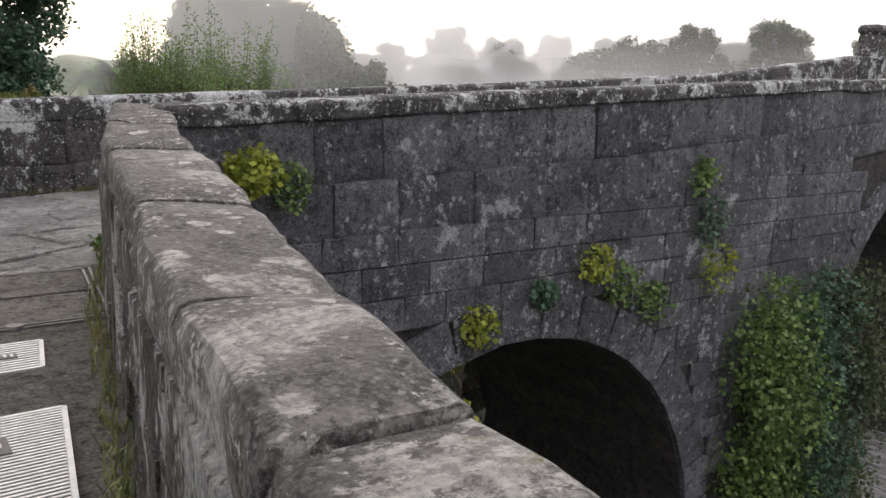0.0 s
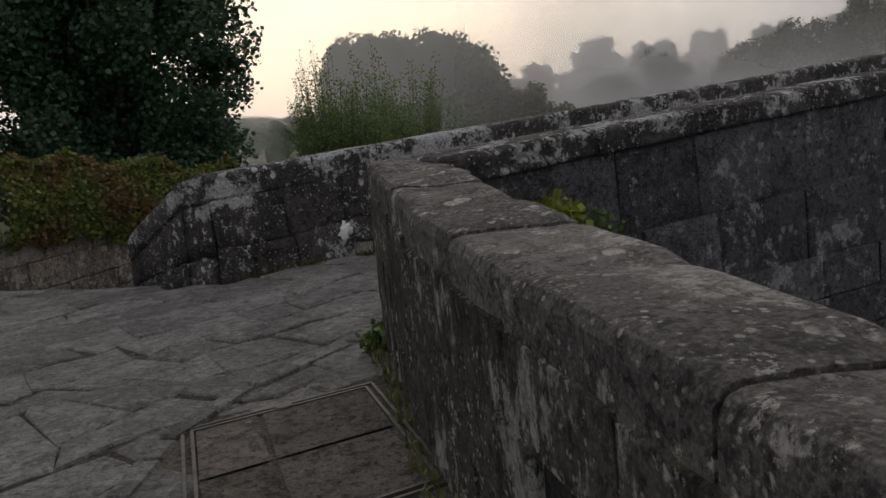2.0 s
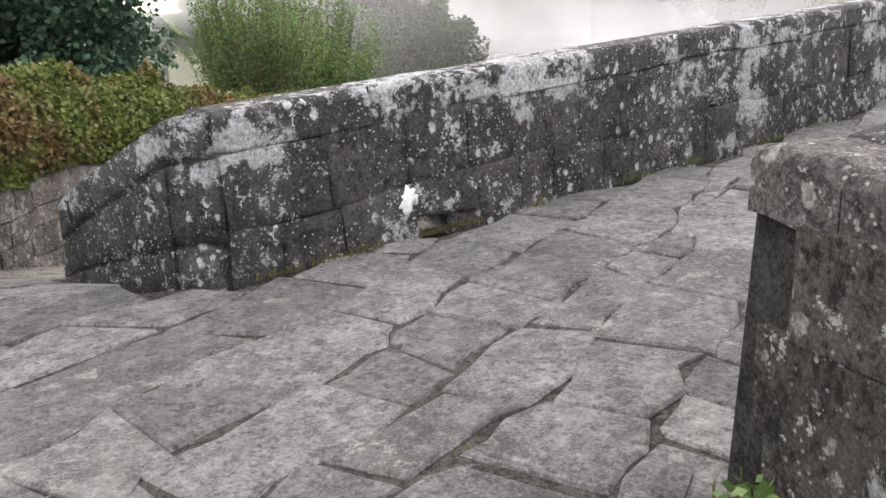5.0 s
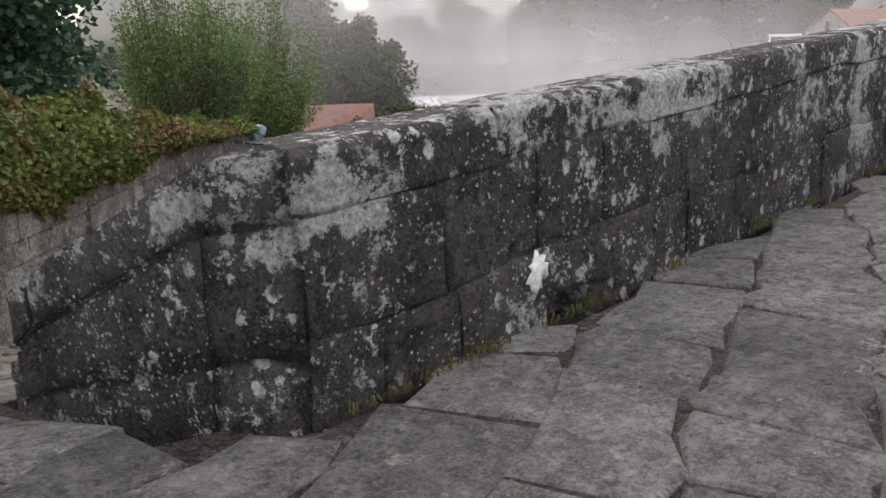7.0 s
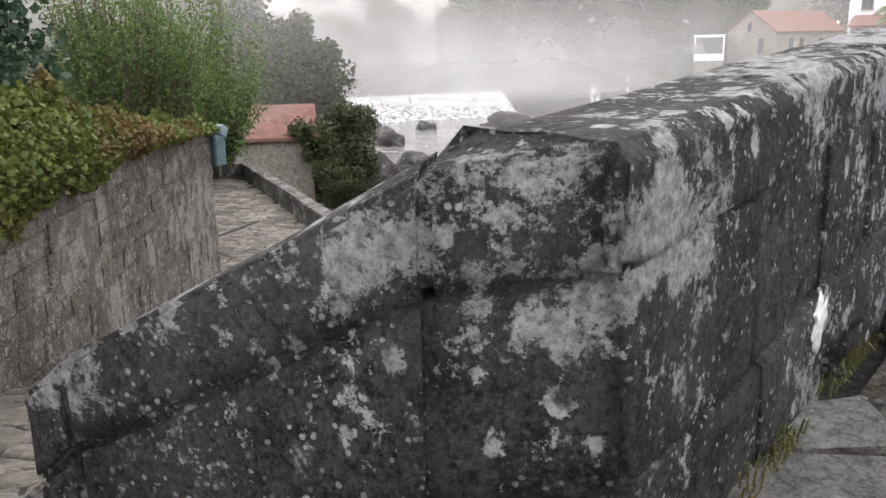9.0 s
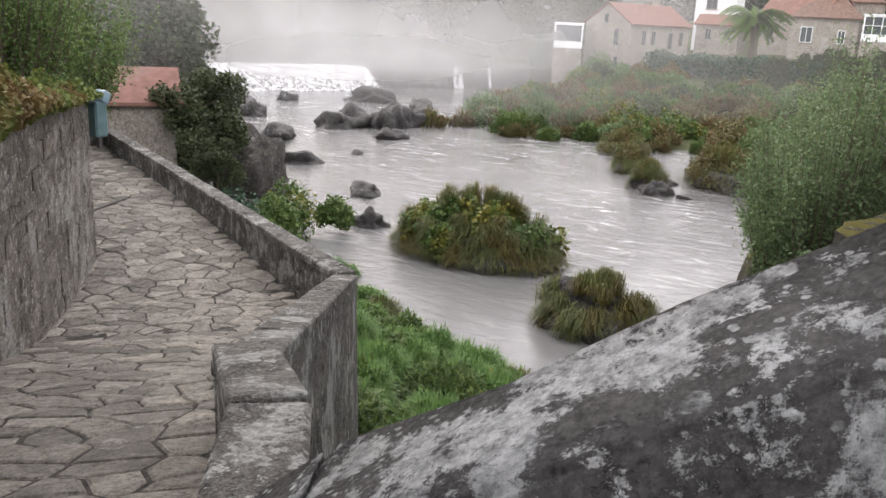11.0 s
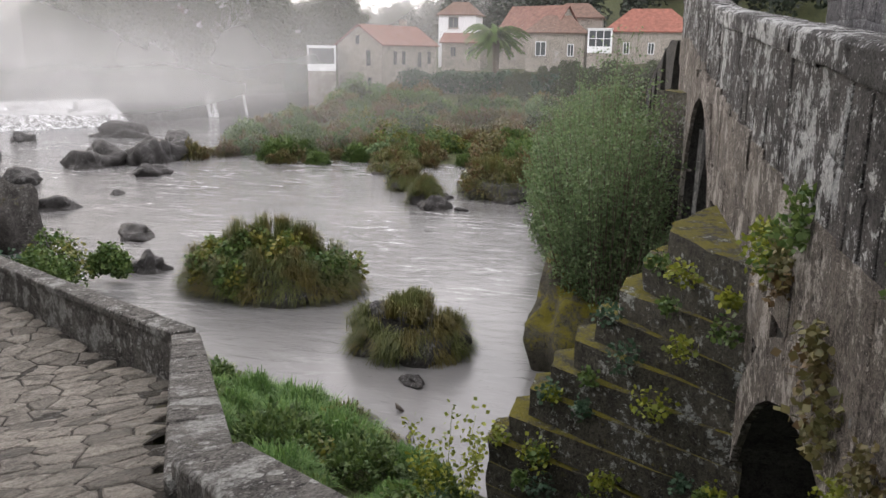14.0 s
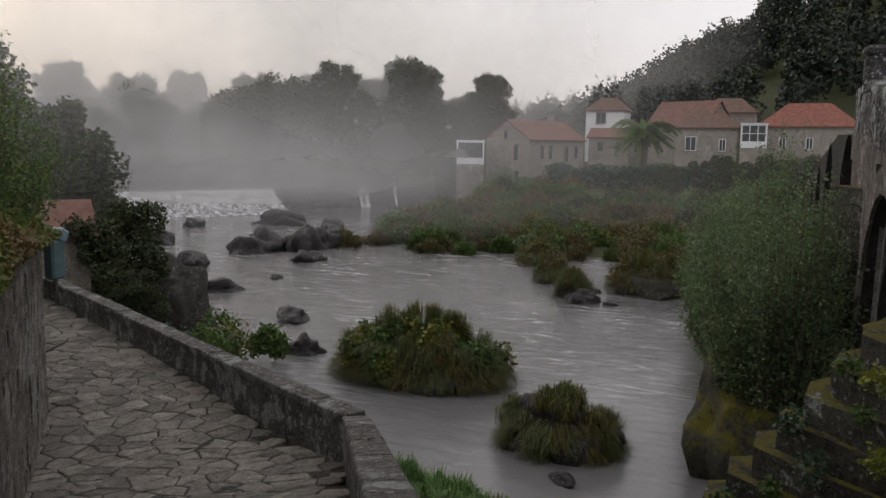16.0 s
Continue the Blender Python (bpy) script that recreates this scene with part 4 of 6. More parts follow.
def low_wall_piece(line, tops, bottoms, outer_bottom, label, thick=0.3):
    base = tagged(new("low_wall"), label, "wall", "low walls of the path")
    r = random.Random(int(line[0][0] * 10))
    for i in range(len(line) - 1):
        a, b = Vector(line[i]), Vector(line[i + 1])
        length, d = (b - a).length, (b - a).normalized()
        nrm = Vector((d.y, -d.x))
        # body
        verts = []
        for p, t, z, o in ((a, tops[i], bottoms[i], outer_bottom[i]), (b, tops[i + 1], bottoms[i + 1], outer_bottom[i + 1])):
            q = p + nrm * thick
            verts += [(*p, z), (*p, t - 0.12), (*q, t - 0.12), (*(q + nrm * 0.15), o)]
        add("wall_core", mesh_of("wall_core", verts, [(0, 4, 5, 1), (1, 5, 6, 2), (2, 6, 7, 3), (0, 1, 2, 3), (4, 7, 6, 5)], M_LOW), base)
        s = 0.0
        while s < length - 0.02:
            l = min(r.uniform(0.8, 1.5), length - s)
            if length - s - l < 0.4:
                l = length - s
            f0, f1 = s / length, (s + l) / length
            t0, t1 = tops[i] + (tops[i + 1] - tops[i]) * f0, tops[i] + (tops[i + 1] - tops[i]) * f1
            bm = bmesh.new()
            vs = []
            for f, t in ((s + 0.008, t0), (s + l - 0.008, t1)):
                p = a + d * f - nrm * 0.025
                q = a + d * f + nrm * (thick + 0.025)
                w = r.uniform(-0.012, 0.012)
                vs += [bm.verts.new((*p, t - 0.12)), bm.verts.new((*q, t - 0.12)), bm.verts.new((*q, t + w)), bm.verts.new((*p, t + w))]
            for fc in ((0, 1, 2, 3), (7, 6, 5, 4), (0, 4, 5, 1), (1, 5, 6, 2), (2, 6, 7, 3), (3, 7, 4, 0)):
                bm.faces.new([vs[k] for k in fc])
            bmesh.ops.recalc_face_normals(bm, faces=bm.faces)
            bmesh.ops.bevel(bm, geom=bm.edges[:], offset=0.018, segments=1, affect="EDGES")
            part("cap_stone", bm, M_LOW, base)
            s += l
    return base


low_wall_piece([(1.45, 13.22), (2.95, 14.36), (3.8, 15.29)], [0.02, -0.14, -0.38], [-0.7, -1.2, -1.6], [-6, -6, -6.2], "short lichened granite wall stepping down to the path", 0.3)
low_wall_piece([(3.85, 15.36), (9.72, 18.85)], [-0.52, -2.1], [-1.6, -3.2], [-6.2, -6.8], "low granite wall falling along the sloping path")
low_wall_piece([(9.72, 18.85), (12.65, 23.6), (15.6, 28.9), (18.7, 34.8)], [-2.1, -2.36, -2.45, -2.5], [-3.3, -3.4, -3.4, -3.4], [-6.6, -6.6, -6.6, -6.6],
               "long low granite wall between path and river")
low_wall_piece([(18.7, 34.8), (16.5, 38.0)], [-2.5, -2.45], [-3.4, -3.4], [-6.6, -6.6], "low granite wall closing the path's end")


# ---- lamp on the wall ----
def build_lamp():
    base = tagged(new("flood_lamp"), "teal metal flood lamp with a pale lens on a bracket", "lamp")
    base.matrix_basis = Matrix.LocRotScale((10.05, 24.08, -0.2), None, (0.62, 0.62, 0.75))
    bm = box_bm(-0.2, 0.2, -0.17, 0.17, -0.75, 0.05, 0.05)
    part("housing", bm, M_LAMP, base)
    bm = box_bm(0.02, 0.26, -0.2, 0.2, 0.02, 0.3, 0.03)
    bmesh.ops.rotate(bm, verts=bm.verts, cent=(0.1, 0, 0.1), matrix=Matrix.Rotation(0.5, 3, "Y"))
    part("head", bm, M_LENS, base, "pale blue lens")
    bm = box_bm(-0.05, 0.05, -0.05, 0.05, -1.0, -0.7, 0.01)
    part("bracket", bm, M_IRON, base)


build_lamp()

# ---- paving ----
def point_in(poly, x, y):
    inside = False
    for (ax, ay), (bx, by) in zip(poly, poly[1:] + poly[:1]):
        if (ay > y) != (by > y) and x < (bx - ax) * (y - ay) / (by - ay) + ax:
            inside = not inside
    return inside


def lay_paving(name, label, area, box, du, dv, seed, turn, height, material, gap, near, lift=0.012, tilt=0.012, limit=300, thick=0.08, skip=None, wob=0.32, rag=0.03, crazy=False):
    """Irregular stones over an area; those about a place are parts of their own, the rest one part."""
    lo, hi = Vector(box[0]), Vector(box[1])
    mid = (lo + hi) / 2
    span = (hi - lo).length / 2
    c, s = math.cos(turn), math.sin(turn)
    to = lambda u, v: (mid.x + u * c - v * s, mid.y + u * s + v * c)
    r = random.Random(seed)
    cells = []
    stones = paving_cells(-span, span, -span, span, du[1], dv, seed, gap, 0.5) if crazy else paving_rows(-span, span, -span, span, du, dv, seed, gap, wob, rag)
    for sd, poly in stones:
        x, y = to(*sd)
        if point_in(area, x, y) and not (skip and skip(x, y)):
            cells.append((math.hypot(x - near[0], y - near[1]), [to(*p) for p in poly]))
    cells.sort(key=lambda q: q[0])
    # bedding under the stones
    nx = 40
    xs = [lo.x + (hi.x - lo.x) * i / nx for i in range(nx + 1)]
    ys = [lo.y + (hi.y - lo.y) * i / nx for i in range(nx + 1)]
    verts, faces, at = [], [], {}
    for i in range(nx):
        for j in range(nx):
            if point_in(area, (xs[i] + xs[i + 1]) / 2, (ys[j] + ys[j + 1]) / 2):
                f = []
                for a, b in ((i, j), (i + 1, j), (i + 1, j + 1), (i, j + 1)):
                    if (a, b) not in at:
                        at[a, b] = len(verts)
                        verts.append((xs[a], ys[b], height(xs[a], ys[b]) - 0.009))
                    f.append(at[a, b])
                faces.append(tuple(f))
    base = tagged(add(name, mesh_of("bedding", verts, faces, M_BED, True)), label, "paving", kind="structure")
    rest_v, rest_f = [], []
    for k, (_, poly) in enumerate(cells):
        v, f = ([], []) if k < limit else (rest_v, rest_f)
        slab(v, f, poly, height, thick, 0.014, r.uniform(0, lift), (r.uniform(-tilt, tilt), r.uniform(-tilt, tilt)))
        if k < limit:
            add("flagstone", mesh_of("flagstone", v, f, material), base)
    if rest_f:
        tagged(add("flagstones", mesh_of("flagstones", rest_v, rest_f, material), base), kind="stuff")
    return base


M_BED = granite("sandy_joint", (0.03, 0.027, 0.023), (0.07, 0.063, 0.053), 0.05, moss=0.12, speck=0.1)


def in_apron(x, y):
    """The smooth cement apron round the manhole beside the wall."""
    return y < 7.0 and (x - 2.4) ** 2 + ((y - 4.7) * 0.78) ** 2 < 2.45 ** 2 or (y < 4.2 and x > -0.25)


STREET = [(-14, -6), (0.0, -6), (0.1, -0.9), (0.4, 1.1), (0.75, 2.5), (1.0, 3.2), (1.35, 4.4), (1.7, 5.6), (2.2, 7.0), (2.5, 7.6), (30, 7.5), (30, 11.5), (2.1, 11.5), (1.9, 11.95),
          (1.5, 13.0), (1.75, 13.3), (0.0, 14.85), (-3, 14.3), (-8, 13.2), (-14, 11.6)]
lay_paving("street_paving", "worn irregular granite flagstones on the street", STREET, ((-14, -6), (30, 15)), (0.4, 1.1), 0.5, 61, 0.35, street_z, M_FLAG, 0.014, (1.5, 9.5), lift=0.018, tilt=0.02, skip=in_apron, wob=0.5, rag=0.05)
PATHAREA = [(0.0, 14.85), (1.75, 13.3), (2.8, 14.35), (3.85, 15.42), (9.72, 18.9), (12.7, 23.7), (15.7, 29), (18.6, 34.8), (16.4, 38), (14, 34), (11.5, 28), (9.9, 24.8), (8, 22.95), (4, 18.85), (2, 16.8)]
lay_paving("path_paving", "flat irregular path stones with dark joints", PATHAREA, ((0, 13), (19, 38)), (0.3, 0.5), 0.27, 62, -0.75, path_z, M_CRAZY, 0.026, (5.5, 17.2), lift=0.015, tilt=0.02, crazy=True)


def build_apron():
    verts, faces, at = [], [], {}
    n = 70
    for i in range(n):
        for j in range(n * 2):
            cx, cy = -0.5 + 3.4 * (i + 0.5) / n, -6 + 14 * (j + 0.5) / (n * 2)
            if in_apron(cx, cy) and point_in(STREET, cx, cy):
                f = []
                for a, b in ((i, j), (i + 1, j), (i + 1, j + 1), (i, j + 1)):
                    if (a, b) not in at:
                        at[a, b] = len(verts)
                        x, y = -0.5 + 3.4 * a / n, -6 + 14 * b / (n * 2)
                        verts.append((x, y, street_z(x, y) + 0.004 + 0.006 * noise.noise((x * 2, y * 2, 0))))
                    f.append(at[a, b])
                faces.append(tuple(f))
    tagged(add("cement_apron", mesh_of("cement_apron", verts, faces, M_CONCRETE, True)), "smooth brown cement apron round the manhole", "paving", kind="structure")


build_apron()


def build_kerb_arc():
    """A curved row of small setts round the apron."""
    base = tagged(new("sett_row"), "curved row of small pale granite setts", "kerb")
    meshes = blocks_of(M_FLAG, 4, chamfer=(0.05, 0.08, 0.2), rough=0.04)
    pts = [(-0.02, 4.6), (0.02, 5.5), (0.18, 6.2), (0.55, 6.85), (1.1, 7.35), (1.75, 7.72), (2.25, 7.95)]
    r = random.Random(4)
    u = 0.0
    while u < len(pts) - 1.05:
        p, q = Vector(lerp_path(pts, u)), Vector(lerp_path(pts, u + 0.05))
        d = (q - p).normalized()
        l = r.uniform(0.16, 0.3)
        m = Matrix.LocRotScale((p.x, p.y, street_z(p.x, p.y) - 0.02), Euler((0, 0, math.atan2(d.y, d.x))), (l - 0.015, 0.13, 0.1))
        add("sett", meshes[r.randrange(4)], base, at=m)
        i = min(int(u), len(pts) - 2)
        u += l / (Vector(pts[i + 1]) - Vector(pts[i])).length


build_kerb_arc()


def build_manhole():
    x0, x1, y0, y1 = 0.36, 1.40, 5.42, 6.84
    base = tagged(new("manhole_cover"), "large paved manhole cover in an iron frame", "manhole cover")
    base.location = (0, 0, 0.008)
    sh = 0.24

    def bar(ax, ay, bx, by, w, z, mat, nm):
        bm = bmesh.new()
        a, b = Vector((ax + sh * (ay - y0) * 0.9, ay, 0)), Vector((bx + sh * (by - y0) * 0.9, by, 0))
        d = (b - a).normalized()
        n = Vector((-d.y, d.x, 0)) * w / 2
        vs = [bm.verts.new(v + Vector((0, 0, zz))) for zz in (-0.02, z) for v in (a - n, b - n, b + n, a + n)]
        for f in ((4, 5, 6, 7), (0, 1, 5, 4), (1, 2, 6, 5), (2, 3, 7, 6), (3, 0, 4, 7)):
            bm.faces.new([vs[i] for i in f])
        part(nm, bm, mat, base)

    for g, z in ((0.0, 0.014), (0.05, 0.012)):
        bar(x0 - g, y0 - g, x1 + g, y0 - g, 0.018, z, M_IRON, "frame_rail")
        bar(x0 - g, y1 + g, x1 + g, y1 + g, 0.018, z, M_IRON, "frame_rail")
        bar(x0 - g, y0 - g, x0 - g, y1 + g, 0.018, z, M_IRON, "frame_rail")
        bar(x1 + g, y0 - g, x1 + g, y1 + g, 0.018, z, M_IRON, "frame_rail")
    for k in range(2):
        for j in range(2):
            bm = bmesh.new()
            a0, a1 = x0 + 0.02 + k * (x1 - x0) * 0.36, (x0 + (x1 - x0) * 0.36 if k == 0 else x1) - 0.015
            b0, b1 = y0 + 0.02 + j * (y1 - y0) * 0.5, y0 + (y1 - y0) * 0.5 * (j + 1) - 0.015
            vs = [bm.verts.new((x + sh * (y - y0) * 0.9, y, 0.008)) for x, y in ((a0, b0), (a1, b0), (a1, b1), (a0, b1))]
            bm.faces.new(vs)
            part("infill_panel", bm, M_CONCRETE, base)
    for y in (y0 - 0.02, y1 + 0.02):
        bm = bmesh.new()
        bmesh.ops.create_cone(bm, segments=14, radius1=0.055, radius2=0.05, depth=0.02, cap_ends=True,
                              matrix=Matrix.Translation(((x0 + x1) / 2 + sh * (y - y0) * 0.9, y, 0.012)))
        part("lifting_eye", bm, M_IRON, base)


build_manhole()

# a thin drain channel across the river path
bm = box_bm(-1.15, 1.15, -0.03, 0.03, -0.02, 0.035)
CHANNEL = part("drain_channel", bm, M_IRON)
CHANNEL.matrix_basis = Matrix.LocRotScale((12.75, 27.6, -3.0), Euler((0, 0, 0.35)), None)
tagged(CHANNEL, "thin dark iron drain channel across the path", "drain channel")


def build_grate(x0, y0, w, d, skew, bars, label):
    base = tagged(new("drain_grate"), label, "drain grate", "drain grates")
    base.location = (x0, y0, 0.012)

    def quad_bar(ax, ay, bx, by, wd):
        bm = bmesh.new()
        a, b = Vector((ax + skew * ay, ay, 0)), Vector((bx + skew * by, by, 0))
        q = (b - a).normalized()
        n = Vector((-q.y, q.x, 0)) * wd / 2
        vs = [bm.verts.new(v + Vector((0, 0, z))) for z in (-0.02, 0.008) for v in (a - n, b - n, b + n, a + n)]
        for f in ((4, 5, 6, 7), (0, 1, 5, 4), (1, 2, 6, 5), (2, 3, 7, 6), (3, 0, 4, 7)):
            bm.faces.new([vs[i] for i in f])
        return bm

    for a in ((0, 0, w, 0), (0, d, w, d), (0, 0, 0, d), (w, 0, w, d)):
        part("frame_rail", quad_bar(*a, 0.025), M_STEEL, base)
    for i in range(bars):
        y = d * (i + 1) / (bars + 1)
        part("bar", quad_bar(0.01, y, w - 0.01, y, d / bars * 0.5), M_STEEL, base)
    # flat dark sheet under the bars, in place of the shade in the well
    bm = bmesh.new()
    vs = [bm.verts.new((x + skew * y, y, -0.006)) for x, y in ((0, 0), (w, 0), (w, d), (0, d))]
    bm.faces.new(vs)
    part("dark_well", bm, M_DARKROCK, base)


def grate_plate(x, y, w, d, ring, label):
    """A small cast plate with a raised oval or a bar of worn lettering."""
    base = tagged(new("grate_plate"), label, "plate", "plates on the grates")
    base.matrix_basis = Matrix.LocRotScale((x, y, 0.022), Euler((0, 0, -0.08)), None)
    part("plate", box_bm(-w / 2, w / 2, -d / 2, d / 2, -0.003, 0.004, 0.001), M_IRON, base)
    if ring:
        verts, faces = [], []
        tube(verts, faces, [(math.cos(a * 0.3) * w * 0.34, math.sin(a * 0.3) * d * 0.32, 0.005) for a in range(22)], [0.006] * 22, 5)
        add("oval_ring", mesh_of("oval_ring", verts, faces, M_STEEL, True), base)
        for k in (-1, 0, 1):
            part("raised_bar", box_bm(k * w * 0.1 - 0.006, k * w * 0.1 + 0.006, -d * 0.2, d * 0.2, 0.004, 0.008), M_STEEL, base)
    else:
        for k in range(6):
            part("letter_bar", box_bm((k - 2.7) * w * 0.15, (k - 2.2) * w * 0.15, -d * 0.3, d * 0.3, 0.004, 0.008), M_STEEL, base)


grate_plate(0.64, 4.82, 0.22, 0.07, False, "narrow cast plate with worn lettering on the grate")
grate_plate(0.34, 3.62, 0.2, 0.17, True, "cast plate with a raised oval on the grate")
build_grate(0.36, 4.58, 0.46, 0.48, 0.24, 11, "galvanised steel drain grate in the cement")
build_grate(0.0, 3.0, 0.52, 0.95, 0.24, 30, "long ribbed steel drain grate in the cement")

# pale lump over the drain hole
bm = bmesh.new()
bmesh.ops.create_icosphere(bm, subdivisions=3, radius=1)
for v in bm.verts:
    p = v.co.copy()
    v.co = Vector((p.x * 0.085, p.y * 0.015, p.z * 0.095)) * (1 + 0.9 * noise.noise(p * 2.2))
LUMP = part("lichen_patch", bm, M_PVC, None, smooth=True)
LUMP.location = (3.62, 11.455, 0.36)
tagged(LUMP, "thick white lichen crust on the parapet", "lichen")

# ---- plants near the walls ----
def leaf_mass(name, material, points, size, seed, label, category, group="", droop=0.2, slim=0.45):
    r = random.Random(seed)
    verts, faces = [], []
    for p in points:
        leaf(verts, faces, p, size * r.uniform(0.6, 1.4), r, droop, slim)
    return tagged(add(name, mesh_of(name, verts, faces, material)), label, category, group)


def build_ivy():
    """Ivy over the top of the retaining wall, thick near the street and thinning along the path."""
    r = random.Random(17)
    base = tagged(new("ivy"), "red-brown and green ivy covering the retaining wall", "ivy")
    top = [1.7, 1.7, 1.62, 1.5, 1.28, 0.98, 0.62, 0.18, -0.03]
    low = [0.1, 0.15, 0.3, 0.35, 0.1, -0.05, 0.1, 0.0, -0.1]
    for i in range(len(IVY) - 3):
        a, b = Vector(IVY[i]), Vector(IVY[i + 1])
        d = (b - a).normalized()
        n = Vector((-d.y, d.x))
        pts = []
        for _ in range(int(4200 * (b - a).length)):
            f = r.random()
            t, l = top[i] + (top[i + 1] - top[i]) * f, low[i] + (low[i + 1] - low[i]) * f
            p = a + (b - a) * f
            edge = 0.22 * noise.noise((p.x * 1.3, p.y * 1.3, 0)) + 0.1 * noise.noise((p.x * 4, p.y * 4, 0))
            u = r.random()
            if u < 0.55:   # hanging face
                z = l + edge + (t - l + edge) * r.random()
                bulge = -0.02 - 0.22 * math.sin(math.pi * min(1, max(0, (z - l) / max(0.1, t - l)))) - 0.1 * abs(noise.noise((p.x * 2, p.y * 2, z * 2)))
                q = p + n * (bulge + r.uniform(-0.04, 0.04))
            else:          # top
                w = r.random()
                q = p + n * (w * 1.6 - 0.15)
                z = t + edge + 0.12 * noise.noise((q.x * 2, q.y * 2, 5)) - 0.15 * w + r.uniform(-0.05, 0.05)
            pts.append((q.x, q.y, z))
        verts, faces = [], []
        for p in pts:
            leaf(verts, faces, p, 0.062 * r.uniform(0.6, 1.4), r, 0.4)
        add("curtain", mesh_of("curtain", verts, faces, M_IVY), base)


build_ivy()


def weed(x, y, z, radius, count, size, material, seed, label, name="weed", droop=0.1, flat=1.0):
    r = random.Random(seed)
    pts = []
    for _ in range(count):
        d = Vector((r.gauss(0, 1), r.gauss(0, 1) * flat, r.gauss(0, 0.9))).normalized() * radius * r.random() ** 0.5
        pts.append((x + d.x, y + d.y, z + d.z))
    return leaf_mass(name, material, pts, size, seed, label, "weed", "weeds on the stones", droop)


weed(3.25, 6.95, 0.75, 0.26, 420, 0.07, M_WEED, 1, "yellow-green leafy weed rooted in the bridge wall", flat=0.5)
weed(3.65, 6.98, 0.6, 0.25, 300, 0.05, M_BUSHLEAF, 2, "small leafy weed rooted in the bridge wall", flat=0.4)
weed(5.5, 6.85, -2.4, 0.6, 500, 0.09, M_WEED, 7, "yellow-green bush hanging by the arch", flat=0.5)
for i, (x, z, q) in enumerate([(8.3, -0.6, 0.3), (8.9, -0.95, 0.35), (7.3, -0.9, 0.22), (6.2, -1.15, 0.28), (10.6, 0.5, 0.3), (10.9, -0.2, 0.4), (11.2, -0.9, 0.45), (9.6, -1.3, 0.35)]):
    weed(x, 6.98, z, q, 260, 0.07, (M_WEED, M_BUSHLEAF, M_DARKLEAF)[i % 3], 10 + i, "leafy weed hanging on the bridge wall", flat=0.35)
for i in range(24):
    weed(12.9 + (i % 3) * 1.4 + rng.uniform(-0.6, 0.6), 6.8 - rng.uniform(0, 0.5), -2.0 - 0.62 * (i // 3), 0.9, 1300, 0.085, (M_BUSHLEAF, M_DARKLEAF, M_TREELEAF)[i % 3], 30 + i, "dense dark climber on the bridge pier", "climber", flat=0.6)
for i in range(26):
    k = rng.randrange(1, 12)
    f = rng.random()
    ax, ay = 12.45, 12.75 + 0.31 * k
    weed(ax - (ax - 10.3) * f, ay - (ay - 12.0) * f + 0.08, -1.0 - 0.42 * k + 0.1, rng.uniform(0.12, 0.3), 110, 0.07, (M_WEED, M_BUSHLEAF, M_DARKLEAF)[i % 3], 60 + i, "small plants growing on the mossy steps")
for i, (x, z) in enumerate([(9.4, -0.5), (8.8, -0.35), (6.4, -1.0), (5.8, -1.3), (7.9, 0.1), (6.8, -0.7), (5.2, -1.7), (5.0, 0.3), (4.6, -0.6), (4.3, -1.1), (4.0, -0.5), (5.4, -0.9), (3.7, -0.9), (4.8, -1.5), (8.4, -0.45), (9.1, -0.4)]):
    weed(x, 11.98, z, 0.3 if x > 6 else 0.2, 240, 0.07 if x > 6 else 0.045, (M_WEED, M_BUSHLEAF, M_BROWN)[i % 3], 90 + i, "yellow-green weed rooted in the bridge face", flat=0.35)
verts, faces = [], []
for i in range(24):
    l, q, z = wall_station(2.2 + 5.6 * i / 23)
    r = random.Random(i)
    for _ in range(26):
        p = l + Vector((-0.06 + r.uniform(-0.05, 0.03), r.uniform(-0.14, 0.14), 0.0))
        blade(verts, faces, p, r.uniform(0.04, 0.15), (r.uniform(-0.1, 0.03), r.uniform(-0.07, 0.07)), 0.005)
tagged(add("wall_foot_grass", mesh_of("wall_foot_grass", verts, faces, M_SEDGE)), "thin grass along the foot of the street wall", "grass", kind="stuff")
verts, faces = [], []
for i in range(26):
    r = random.Random(700 + i)
    x = 2.3 + 9.5 * r.random() ** 1.3
    for _ in range(18):
        blade(verts, faces, (x + r.uniform(-0.12, 0.12), 11.43 + r.uniform(-0.04, 0.02), street_z(x, 11.4)), r.uniform(0.03, 0.1), (r.uniform(-0.05, 0.05), r.uniform(-0.07, 0.0)), 0.004)
tagged(add("parapet_foot_grass", mesh_of("parapet_foot_grass", verts, faces, M_SEDGE)), "tiny grass along the foot of the parapet", "grass", kind="stuff")
weed(2.12, 7.55, 0.1, 0.13, 120, 0.06, M_BUSHLEAF, 140, "small bright green weed at the wall's end")

# ---- river rocks, islands and bank plants ----
def boulder(x, y, sx, sy, sz, seed, material=M_DARKROCK, z=WATER, label="dark wet river boulder"):
    ob = add("boulder", rock_mesh(seed, material, sx, sy, sz), None)
    ob.location = (x, y, z)
    ob.rotation_euler = (0, 0, seed * 1.3)
    return tagged(ob, label, "boulder", "river boulders")


